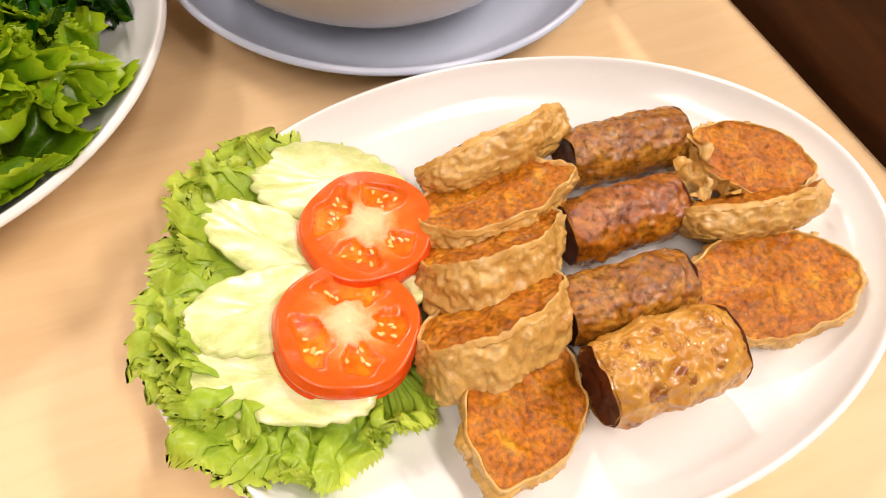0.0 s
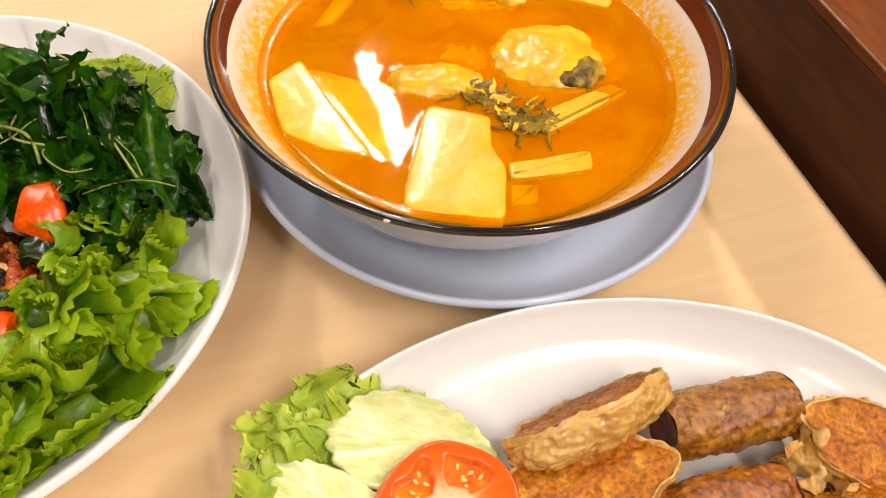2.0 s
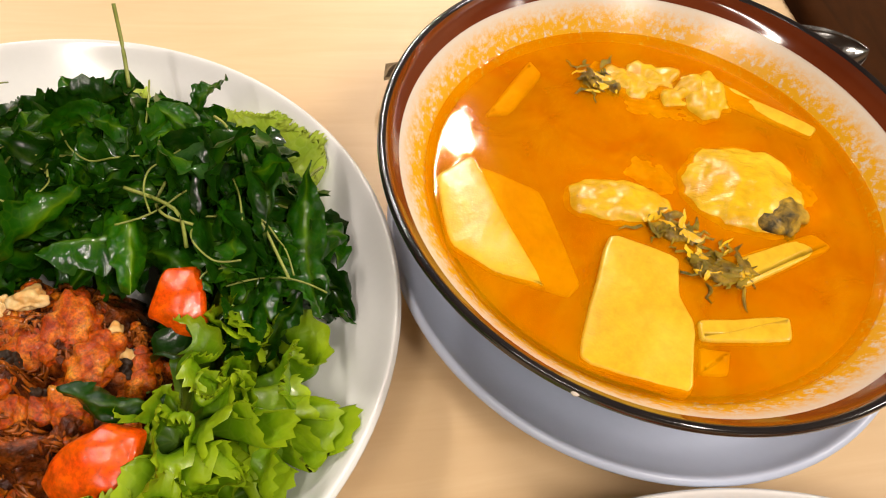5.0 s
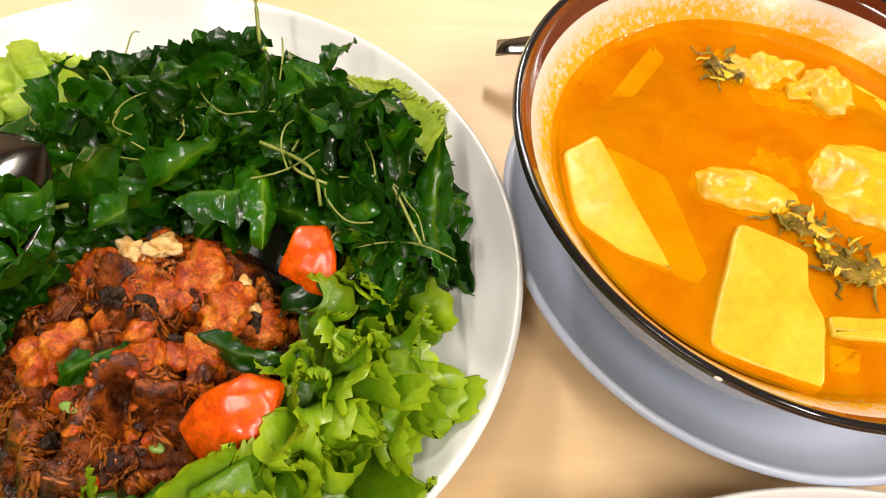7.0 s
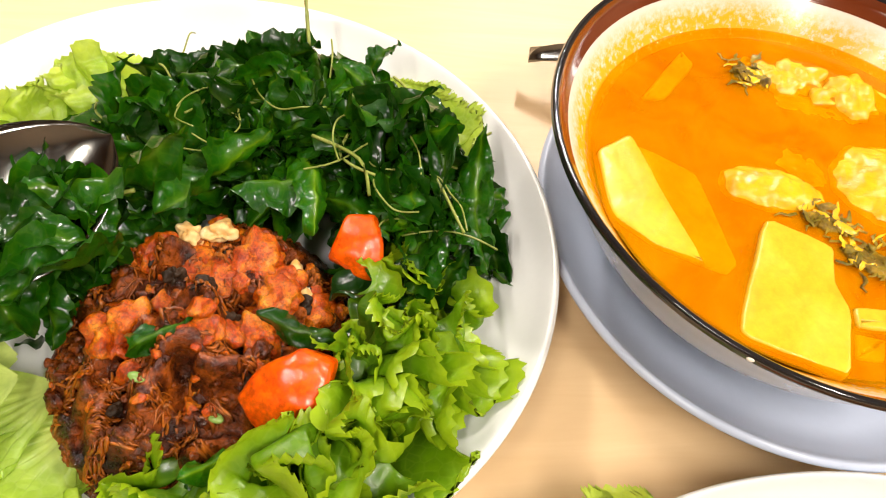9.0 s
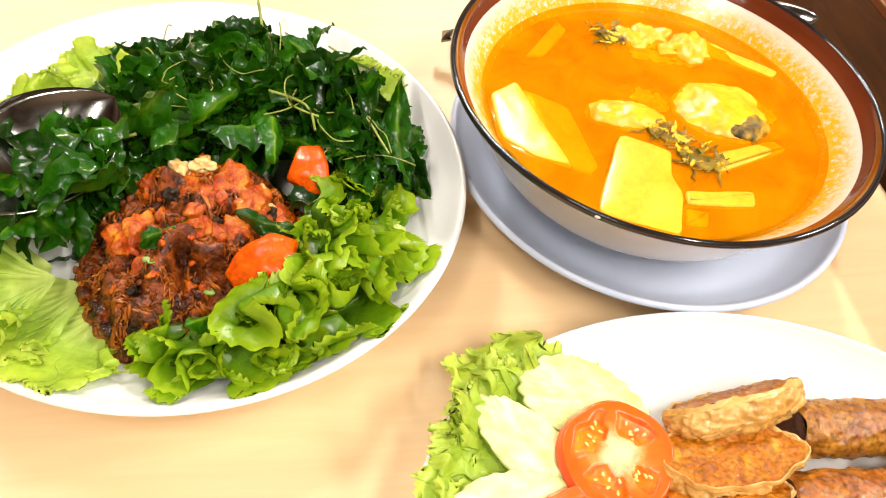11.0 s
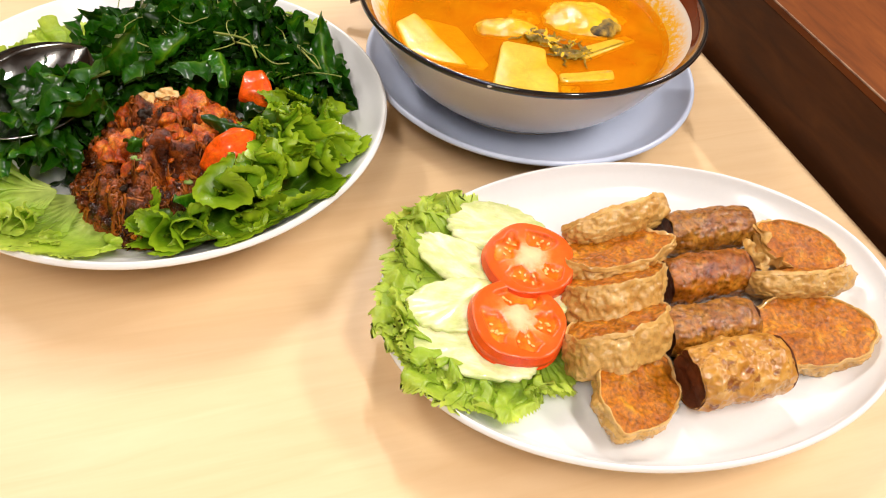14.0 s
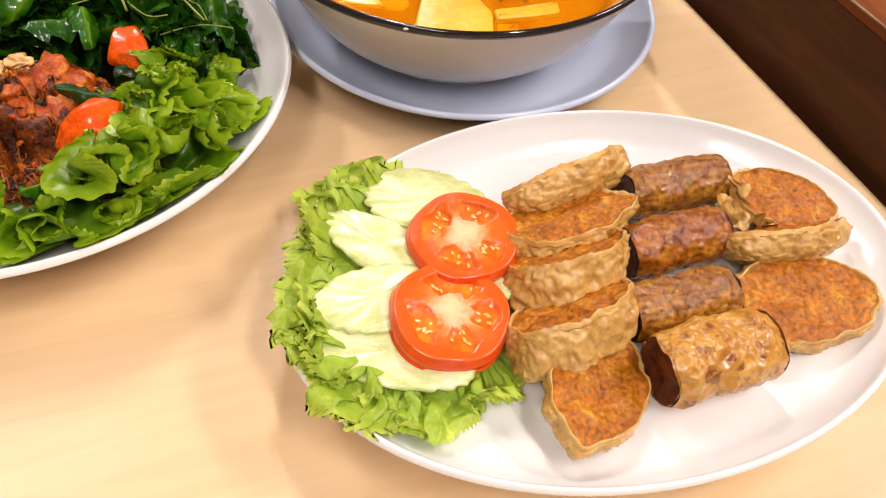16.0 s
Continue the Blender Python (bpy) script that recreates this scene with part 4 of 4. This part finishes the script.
# ---- shredded meat with chili ----
MEAT = Vector((-0.220, 0.205, 0.012))
meat = thing("shredded_meat", at(*MEAT), "mound of fried shredded meat in red chili paste", "shredded meat")


def meat_height(x, y):
    d = math.hypot(x / 0.054, y / 0.060)
    return max(0.0, 1 - d * d) ** 0.7 * (0.036 + 0.018 * wobble((x, y, 0), 50, 1) + 0.019 * wobble((x, y, 0), 120, 2))


def mound():
    bm = bmesh.new()
    n = 90
    g = [[None] * (n + 1) for _ in range(n + 1)]
    for i in range(n + 1):
        for j in range(n + 1):
            x, y = 0.060 * (2 * i / n - 1), 0.066 * (2 * j / n - 1)
            z = meat_height(x, y)
            z += (0.003 * wobble((x, y, 0.3), 220, 4) + 0.0016 * wobble((x, y, 0.3), 480, 5)) if z > 0.001 else 0
            g[i][j] = bm.verts.new((x, y, z))
    for i in range(n):
        for j in range(n):
            q = (g[i][j], g[i + 1][j], g[i + 1][j + 1], g[i][j + 1])
            if max(v.co.z for v in q) > 0.001:
                bm.faces.new(q)
    bmesh.ops.delete(bm, geom=[v for v in bm.verts if not v.link_faces], context="VERTS")
    return bm


part("mound", mound(), M_MEAT, meat)
bm, wet = bmesh.new(), bmesh.new()
for k in range(280):
    a, r = rng.uniform(0, 6.28), math.sqrt(rng.random()) * 0.95
    x, y = 0.054 * r * math.cos(a), 0.060 * r * math.sin(a)
    s = rng.uniform(0.0007, 0.0022) * (1.5 if rng.random() < 0.15 else 1)
    piece = lump((s * rng.uniform(1.0, 1.4), s, s * rng.uniform(0.7, 1.0)), 0.55, 300 + k, 3, 420)
    bmesh.ops.transform(piece, matrix=pose(x, y, max(0.004, meat_height(x, y)) + rng.uniform(-0.4, 0.5) * s, rng.uniform(-60, 60), rng.uniform(-60, 60), rng.uniform(0, 360)), verts=piece.verts)
    into = wet if rng.random() < 0.25 + 0.3 * (y > 0.005) else bm
    known = {v: into.verts.new(v.co) for v in piece.verts}
    for f in piece.faces:
        into.faces.new([known[v] for v in f.verts])
    piece.free()
tagged(part("meat_crumb", bm, M_MEAT, meat, "moist brown meat crumbs"), kind="stuff")
tagged(part("chili_crumb", wet, M_CHILI, meat, "wet red chili crumbs"), kind="stuff")
bm = bmesh.new()
for k in range(230):
    a, r = rng.uniform(0, 6.28), math.sqrt(rng.random()) * 0.95
    x, y = 0.054 * r * math.cos(a), 0.060 * r * math.sin(a) - 0.004
    d, L, curl = rng.uniform(0, 6.28), rng.uniform(0.003, 0.010), rng.uniform(-1.8, 1.8)
    hump = rng.random() ** 3 * 0.004
    for q in range(rng.randrange(2, 9)):
        ox, oy = rng.gauss(0, 0.0012), rng.gauss(0, 0.0012)
        dd, l, pts = d + rng.gauss(0, 0.35), L * rng.uniform(0.4, 1.1), []
        for s in (0, 0.2, 0.4, 0.6, 0.8, 1):
            px, py = x + ox + l * (s - 0.5) * math.cos(dd + s * curl), y + oy + l * (s - 0.5) * math.sin(dd + s * curl)
            pts.append((px, py, max(0.004, meat_height(px, py)) + rng.uniform(-0.0008, 0.0014) + hump * math.sin(math.pi * s)))
        add_tube(bm, pts, rng.uniform(0.00025, 0.0008), 5, lambda s: 1 - 0.55 * abs(2 * s - 1) ** 3)
tagged(part("meat_fibre", bm, M_STRAND, meat, "fine reddish-brown meat fibres"), kind="stuff")


def on_meat(name, x, y, dz, size, mm, label, category, group, seed, rough=0.4, rot=(0, 0, 0), scale=150):
    z = max(0.012, meat_height(x - MEAT.x, y - MEAT.y)) + MEAT.z + dz
    ob = part(name, lump(size, rough, seed, 4, scale), mm, m=pose(x, y, z, *rot))
    return tagged(ob, label, category, group)


for k in range(34):
    a, r = rng.uniform(0, 6.28), math.sqrt(rng.random()) * 0.8
    x, y = MEAT.x + 0.048 * r * math.cos(a), MEAT.y + 0.01 + 0.050 * r * math.sin(a)
    s = rng.uniform(0.0035, 0.0095)
    on_meat("chili_chunk", x, y, -0.0008, (s, s * 0.8, s * 0.6), M_CHILI, "glossy red chili chunk on shredded meat", "chili", "chili chunks", 40 + k, 0.6, (rng.uniform(-40, 40), rng.uniform(-40, 40), rng.uniform(0, 360)))
for x, y, s in ((-0.214, 0.232, 0.011), (-0.204, 0.228, 0.010), (-0.222, 0.222, 0.009), (-0.190, 0.226, 0.009), (-0.196, 0.212, 0.009)):
    on_meat("chili_chunk", x, y, -0.001, (s, s * 0.85, s * 0.75), M_CHILI, "large glossy red chili chunk on shredded meat", "chili", "chili chunks", int(x * 9000), 0.5, (20, 10, y * 9000))
for k, (x, y) in enumerate(((-0.238, 0.233), (-0.230, 0.237), (-0.201, 0.235), (-0.196, 0.231))):
    on_meat("garlic_clove", x, y, 0.004, (0.0058, 0.0036, 0.0026), M_GARLIC, "fried pale garlic piece on shredded meat", "garlic", "garlic pieces", 80 + k, 0.8, (20, 10, 20 + 40 * k), 190)
for k in range(9):
    a, r = rng.uniform(0, 6.28), rng.uniform(0.1, 0.8)
    on_meat("burnt_bit", MEAT.x + 0.046 * r * math.cos(a), MEAT.y + 0.052 * r * math.sin(a), -0.0008, (0.0034, 0.0028, 0.0022), M_BURNT, "charred black bit in shredded meat", "burnt bit", "charred bits", 90 + k, 1.2, (30 * k, 50 * k, 70 * k), 260)
for k, (x, y) in enumerate(((-0.206, 0.214), (-0.186, 0.224), (-0.200, 0.178), (-0.224, 0.176))):
    on_meat("green_onion", x, y, 0.001, (0.0028, 0.0017, 0.0012), M_SPRING, "small green onion piece on shredded meat", "green onion", "green onion pieces", 120 + k, 0.2)


def pepper(x, y, z, pts, yaw, rx, ry, seed, label):
    """A thick curved wedge, rounded off and dented."""
    bm = polygon_piece(pts, -0.0035, 0.0035, 0.0026, seed, 0.0, 6)
    for v in bm.verts:
        v.co += Vector((wobble(v.co, 110, seed), wobble(v.co, 110, seed + 1), wobble(v.co, 150, seed + 2))) * 0.0016
    for v in bm.verts:
        v.co.z -= 24.0 * v.co.y ** 2 + 22.0 * v.co.x ** 2
    ob = part("pepper_piece", bm, M_CARROT, m=pose(x, y, z, rx, ry, yaw))
    return tagged(ob, label, "pepper", "pepper pieces")


pepper(-0.1800, 0.188, 0.055, [(-0.013, -0.013), (0.002, -0.017), (0.012, -0.011), (0.012, 0.004), (0.005, 0.017), (-0.006, 0.013), (-0.012, 0.0)], -18, 32, 6, 3, "bright orange pepper piece coated with chili oil")
pepper(-0.183, 0.2515, 0.051, [(-0.010, -0.008), (0.001, -0.012), (0.011, -0.012), (0.008, 0.002), (0.003, 0.012), (-0.007, 0.010)], 10, 24, 0, 4, "bright orange pepper piece under fried basil")

# ---- garnish on the oval plate ----
LIMP = "large limp curly lettuce leaf under cucumber slices"
for x, y, z, yaw, args in (
    (-0.030, 0.150, 0.023, 138, (0.070, 1.5, 0, -4, 0.0100, 21)),
    (-0.032, 0.140, 0.024, 178, (0.062, 1.6, 2, -4, 0.0100, 22)),
    (-0.030, 0.128, 0.022, 218, (0.061, 1.7, 0, -3, 0.0100, 23)),
    (-0.028, 0.126, 0.019, 256, (0.050, 1.7, 0, 0, 0.0085, 24)),
    (-0.022, 0.128, 0.014, 302, (0.042, 1.6, 0, 0, 0.0060, 25)),
    (-0.034, 0.158, 0.026, 158, (0.054, 1.4, 6, 2, 0.0090, 26)),
    (-0.034, 0.124, 0.026, 205, (0.050, 1.4, 6, 0, 0.0090, 27)),
):
    lettuce(x, y, z, yaw, args, LIMP, M_LETTUCE_OLD, oval_floor, start=2.3, wave=0.0115, loops=9, fold=0.35)


def cucumber(x, y, z, a, b, yaw, rx, ry, seed):
    """A thin oblique slice with a scalloped peeled rim."""
    ob = thing("cucumber_slice", pose(x, y, z, rx, ry, yaw), "thin pale green peeled cucumber slice with scalloped edge", "cucumber", "cucumber slices")
    n = 120
    prof = [(0, 0.0017), (0.5, 0.0016), (0.85, 0.0016), (0.96, 0.0013), (1.0, 0.0002), (0.97, -0.0014), (0.5, -0.0016), (0, -0.0016)]
    bm = lathe(prof, a, b, n)
    for v in bm.verts:
        t = math.atan2(v.co.y / b, v.co.x / a)
        r = math.hypot(v.co.x / a, v.co.y / b)
        k = 1 + r * r * (0.034 * abs(math.sin(t * 9 + seed)) - 0.02 + 0.03 * math.sin(t * 3 + seed * 2) + 0.02 * math.sin(t * 23 + seed))
        v.co.x, v.co.y = v.co.x * k, v.co.y * k
        v.co.z += 0.0014 * wobble(v.co, 50, seed) + 3.0 * v.co.y * v.co.y + 0.00035 * math.sin(v.co.y * 1500 + 2 * wobble(v.co, 80, seed))
    part("flesh", bm, M_CUC, ob)
    return ob


cucumber(-0.0340, 0.1860, 0.0262, 0.031, 0.0190, -8, 0, 4, 1)
cucumber(-0.0540, 0.1580, 0.0270, 0.029, 0.0135, -29, 0, 4, 2)
cucumber(-0.0520, 0.1310, 0.0268, 0.027, 0.0165, 24, 2, 4, 3)
cucumber(-0.0460, 0.1070, 0.0250, 0.033, 0.0155, -10, 2, 3, 4)
cucumber(-0.0060, 0.1500, 0.0225, 0.018, 0.0140, 40, 0, -6, 5)


def tomato(x, y, z, R, yaw, rx, ry, seed):
    """A thick slice: skin, flesh with walls, pulp in the hollows, core and seeds."""
    ob = thing("tomato_slice", pose(x, y, z, rx, ry, yaw), "thick ripe red tomato slice lying on cucumber", "tomato", "tomato slices")
    T = 0.0082
    gaps = [(0.9, 0.60), (2.45, 0.70), (4.15, 0.66), (5.45, 0.36)] if seed == 1 else [(0.3, 0.80), (2.35, 0.66), (3.75, 0.42), (5.0, 0.52)]

    def hollow(r, t):
        best = 0.0
        r = r + 0.12 * noise.noise(Vector((2.4 * math.cos(t), 2.4 * math.sin(t), seed * 2.0)))
        t = t + 0.10 * noise.noise(Vector((r * 6, seed * 4.0, t)))
        for c, w in gaps:
            d = abs((t - c + math.pi) % (2 * math.pi) - math.pi)
            e = min(1.0, max(0.0, (w - d) / 0.16)) * min(1.0, max(0.0, (r - 0.32) / 0.12)) * min(1.0, max(0.0, (0.82 - r) / 0.07))
            best = max(best, e)
        return best

    n, seg = 44, 160
    bm = bmesh.new()
    rings = [[bm.verts.new((0, 0, 0.0002))]]
    for i in range(1, n + 1):
        r = i / n
        ring = []
        for k in range(seg):
            t = 2 * math.pi * k / seg
            q = R * r * (1 + 0.03 * math.sin(2 * t + seed) + 0.02 * math.sin(5 * t) * r)
            zz = -0.0022 * hollow(r, t) + 0.0003 * wobble((q * math.cos(t), q * math.sin(t), seed), 160)
            ring.append(bm.verts.new((q * math.cos(t), q * math.sin(t), zz - (0.0006 if i == n else 0))))
        rings.append(ring)
    for k in range(seg):
        bm.faces.new((rings[0][0], rings[1][k], rings[1][(k + 1) % seg]))
    for i in range(1, n):
        for k in range(seg):
            f = bm.faces.new((rings[i][k], rings[i + 1][k], rings[i + 1][(k + 1) % seg], rings[i][(k + 1) % seg]))
            r, t = (i + 0.5) / n, 2 * math.pi * (k + 0.5) / seg
            f.material_index = 1 if hollow(r, t) > 0.35 else 0
    part("flesh", bm, [M_TOM, M_PULP], ob)
    side = smooth_profile([(1.0, -0.0006), (1.035, -0.003), (1.05, -T * 0.5), (1.03, -T * 0.85), (0.98, -T), (0, -T)], 4)
    bm = lathe([(r * R, z) for r, z in side], 1, 1, seg)
    for v in bm.verts:
        t = math.atan2(v.co.y, v.co.x)
        k = 1 + 0.03 * math.sin(2 * t + seed) + 0.02 * math.sin(5 * t)
        v.co.x, v.co.y = v.co.x * k, v.co.y * k
    part("skin", bm, M_TOMSKIN, ob)
    rs = random.Random(seed)
    bm = bmesh.new()
    bmesh.ops.create_icosphere(bm, subdivisions=2, radius=1)
    for v in bm.verts:
        v.co.x *= 1.0 + 0.35 * v.co.x
    first = part("seed", bm, M_SEED, ob)
    for c, w in gaps:
        for k in range(6):
            t, r = c + rs.uniform(-w, w) * 0.75, rs.choice((rs.uniform(0.42, 0.52), rs.uniform(0.56, 0.72)))
            grain = first if c == gaps[0][0] and k == 0 else new("seed", first.data)
            grain.parent = ob
            grain.matrix_basis = pose(R * r * math.cos(t), R * r * math.sin(t), -0.0017, rs.uniform(-25, 25), rs.uniform(-25, 25), math.degrees(t) + 180 + rs.uniform(-35, 35)) @ Matrix.Diagonal((0.0012, 0.0007, 0.0005, 1))
    return ob


tomato(-0.0190, 0.1633, 0.0335, 0.0230, 20, 6, 2, 1)
tomato(-0.0228, 0.1248, 0.0315, 0.0240, 75, 8, 3, 2)


# ---- fried sausage ----
def sausage_slice(x, y, z, a, b, T, yaw, rx, ry, seed, label, dome=0.0, point=1.7, skew=0.0):
    """An oblique slice: crumbly cut face inside a wrinkled skin with a ragged lip, tapering to a point at +x; dome makes an end piece."""
    ob = thing("sausage_slice", pose(x, y, z, rx, ry, yaw), label, "sausage", "sausage slices")
    seg, n = 160, 24

    def rim(t):
        q = 2.1 + (point - 2.1) * (0.5 + 0.5 * math.cos(t)) ** 1.5
        oval = (abs(math.cos(t)) ** q + abs(math.sin(t)) ** q) ** (-1 / q)
        return oval * (1 + 0.025 * math.sin(2 * t + seed) + 0.030 * math.sin(3 * t + 2 * seed) + 0.022 * math.sin(7 * t + seed) + 0.030 * noise.noise(Vector((3.5 * math.cos(t), 3.5 * math.sin(t), seed * 1.7))))

    bm = bmesh.new()
    rings = [[bm.verts.new((0, 0, 0))]]
    for i in range(1, n + 1):
        r = i / n * 0.975
        ring = []
        for k in range(seg):
            t = 2 * math.pi * k / seg
            p = (a * r * rim(t) * math.cos(t), b * r * rim(t) * math.sin(t))
            ring.append(bm.verts.new((*p, 0.0018 * wobble((*p, seed), 80) + 0.0013 * wobble((*p, seed), 260) + 0.0006 * wobble((*p, seed), 600) - 0.0008 * r ** 4)))
        rings.append(ring)
    for k in range(seg):
        bm.faces.new((rings[0][0], rings[1][k], rings[1][(k + 1) % seg]))
    for p, q in zip(rings[1:], rings[2:]):
        for k in range(seg):
            bm.faces.new((p[k], q[k], q[(k + 1) % seg], p[(k + 1) % seg]))
    part("cut_face", bm, M_FACE, ob, "orange-brown crumbly cut face")
    prof = [(0.955, -0.0022), (0.968, -0.0004), (0.985, 0.0004), (1.012, 0.0001), (1.030, -0.0018), (1.05, -T * 0.3), (1.04, -T * 0.6), (0.98, -T * 0.92), (0.85, -T - dome * 0.25), (0.55, -T - dome * 0.75), (0, -T - dome)]
    bm = lathe(smooth_profile(prof, 6), 1, 1, 190)
    for v in bm.verts:
        t, r = math.atan2(v.co.y, v.co.x), math.hypot(v.co.x, v.co.y)
        k, z0 = rim(t), v.co.z
        v.co.x, v.co.y = v.co.x * a * k + skew * z0, v.co.y * b * k
        d = Vector((math.cos(t), math.sin(t), -0.4 if r < 0.8 else 0)).normalized()
        if z0 < -0.0018 and r > 0.2:
            fold = abs(wobble((v.co.x * 1.6, v.co.y * 1.6, v.co.z * 0.7), 120, seed))
            v.co += d * (0.0022 * wobble(v.co, 85, seed) - 0.0012 * max(0.0, 0.12 - fold) / 0.12 + 0.0014 * wobble(v.co, 260, seed + 1) + 0.0010 * wobble(v.co, 560, seed))
        else:
            v.co += d * 0.0012 * wobble(v.co, 150, seed + 2)
            v.co.z += 0.0018 * wobble((v.co.x, v.co.y, seed), 80) + 0.0007 * wobble((v.co.x, v.co.y, 0), 130, seed) + 0.0008 * wobble(v.co, 420, seed)
    part("skin", bm, M_SKIN, ob, "wrinkled tan fried skin")
    return ob


FS = "fried sausage slice with wrinkled tan skin, leaning on another"
sausage_slice(0.0352, 0.1015, 0.0235, 0.0290, 0.0205, 0.0105, 250, -12, -7, 1, "fried sausage slice lying cut face up on plate", 0.0, 1.6)
sausage_slice(0.0250, 0.1320, 0.0320, 0.0270, 0.0185, 0.0210, 33, -38, 0, 2, FS, 0.0, 1.8, 0.2)
sausage_slice(0.0255, 0.1600, 0.0330, 0.0270, 0.0180, 0.0210, 29, -38, 0, 3, FS, 0.0, 1.75, 0.2)
sausage_slice(0.0275, 0.1790, 0.0345, 0.0320, 0.0165, 0.0120, 24, -16, -4, 4, FS, 0.0, 1.5, 0.3)
sausage_slice(0.0263, 0.2075, 0.0325, 0.0335, 0.0170, 0.0115, 33, -62, 0, 5, "end piece of fried sausage with tan skin", 0.006, 1.5)
sausage_slice(0.1325, 0.2082, 0.0250, 0.0262, 0.0155, 0.0110, -14, 12, 6, 6, "fried sausage slice with torn skin, cut face up", 0.0, 1.55)
sausage_slice(0.1255, 0.1865, 0.0275, 0.0300, 0.0160, 0.0110, 14, -50, 0, 7, "end piece of fried sausage with torn skin", 0.006, 1.5)
sausage_slice(0.1264, 0.1492, 0.0245, 0.0335, 0.0215, 0.0125, 14, 6, -2, 8, "broad fried sausage slice lying cut face up", 0.0, 1.85)

for k, (x, y, z, rz, ry, s) in enumerate(((0.1060, 0.1985, 0.022, 150, -20, 1.1), (0.1085, 0.1920, 0.022, 100, 10, 1.0), (0.1035, 0.2030, 0.018, 200, -30, 0.9), (0.1160, 0.1885, 0.026, 60, 30, 0.9), (0.1045, 0.1880, 0.019, 175, 15, 0.9), (0.1090, 0.2040, 0.027, 120, -45, 0.8))):
    flap = part("sausage_skin", basil_leaf(0.018 * s, 0.011 * s, 300 + k), M_SKIN, m=pose(x, y, z, 20 * k - 30, ry, rz))
    tagged(flap, "torn curled strip of tan sausage skin", "sausage skin", "torn sausage skins")


def fried_roll(x0, y0, x1, y1, r, seed, mm, label, blister=0.0):
    """A short fried roll lying on its side, with dark sunken ends."""
    L, yaw = math.hypot(x1 - x0, y1 - y0), math.degrees(math.atan2(y1 - y0, x1 - x0))
    ob = thing("fried_roll", at((x0 + x1) / 2, (y0 + y1) / 2, 0.0085 + r, yaw), label, "fried roll", "fried rolls")
    nl, seg = 84, 130
    bm = bmesh.new()
    rows = []
    for i in range(nl + 1):
        s = i / nl
        x = L * (s - 0.5)
        k = 1 - 0.14 * abs(2 * s - 1) ** 6
        row = []
        for j in range(seg):
            t = 2 * math.pi * j / seg
            p = Vector((x, math.cos(t) * r, math.sin(t) * r))
            q = 1 + 0.09 * wobble(p, 70, seed) + 0.07 * wobble(p, 190, seed + 1) + 0.055 * wobble(p, 460, seed + 2)
            if blister:
                q += blister * max(0.0, wobble(p, 120, seed + 5)) - 0.05 * (wobble(p, 150, seed + 6) > 0.34)
            row.append(bm.verts.new((x + 0.0016 * wobble((0, p.y, p.z), 120, seed) * (1 if s > 0.9 or s < 0.1 else 0), p.y * k * q, p.z * k * q)))
        rows.append(row)
    for p, q in zip(rows, rows[1:]):
        for j in range(seg):
            bm.faces.new((p[j], p[(j + 1) % seg], q[(j + 1) % seg], q[j]))
    bmesh.ops.recalc_face_normals(bm, faces=bm.faces[:])
    part("crust", bm, mm, ob)
    for sgn in (-1, 1):
        bm = bmesh.new()
        rings = [[bm.verts.new((sgn * (L / 2 - 0.0028), 0, 0))]]
        for i in range(1, 11):
            q = r * 0.90 * i / 10
            rings.append([bm.verts.new((sgn * (L / 2 - 0.0028 + 0.0026 * (i / 10) ** 4) + 0.0010 * wobble((q * math.cos(6.2832 * j / 60), q * math.sin(6.2832 * j / 60), seed), 200), q * math.cos(2 * math.pi * j / 60), q * math.sin(2 * math.pi * j / 60))) for j in range(60)])
        for j in range(60):
            bm.faces.new((rings[0][0], rings[1][j], rings[1][(j + 1) % 60]))
        for p, q in zip(rings[1:], rings[2:]):
            for j in range(60):
                bm.faces.new((p[j], q[j], q[(j + 1) % 60], p[(j + 1) % 60]))
        part("end", bm, M_ROLL_END, ob, "dark sunken cut end")
    return ob


fried_roll(0.0562, 0.2055, 0.1046, 0.2230, 0.0128, 1, M_ROLL, "short brown fried roll with glossy crust")
fried_roll(0.0532, 0.1695, 0.0982, 0.1865, 0.0130, 2, M_ROLL_RED, "short amber fried roll with glossy crust")
fried_roll(0.0505, 0.1352, 0.0955, 0.1520, 0.0126, 3, M_ROLL, "short brown fried roll with speckled crust")
fried_roll(0.0590, 0.1072, 0.1046, 0.1245, 0.0155, 4, M_TORN, "fried roll in blistered torn tan skin", 0.10)
crumb = part("crumb", lump((0.0022, 0.0013, 0.0008), 0.4, 3, 2, 400), M_CRUMB, m=at(0.1560, 0.1805, 0.0120))
tagged(crumb, "tiny tan crumb on the white plate", "crumb")
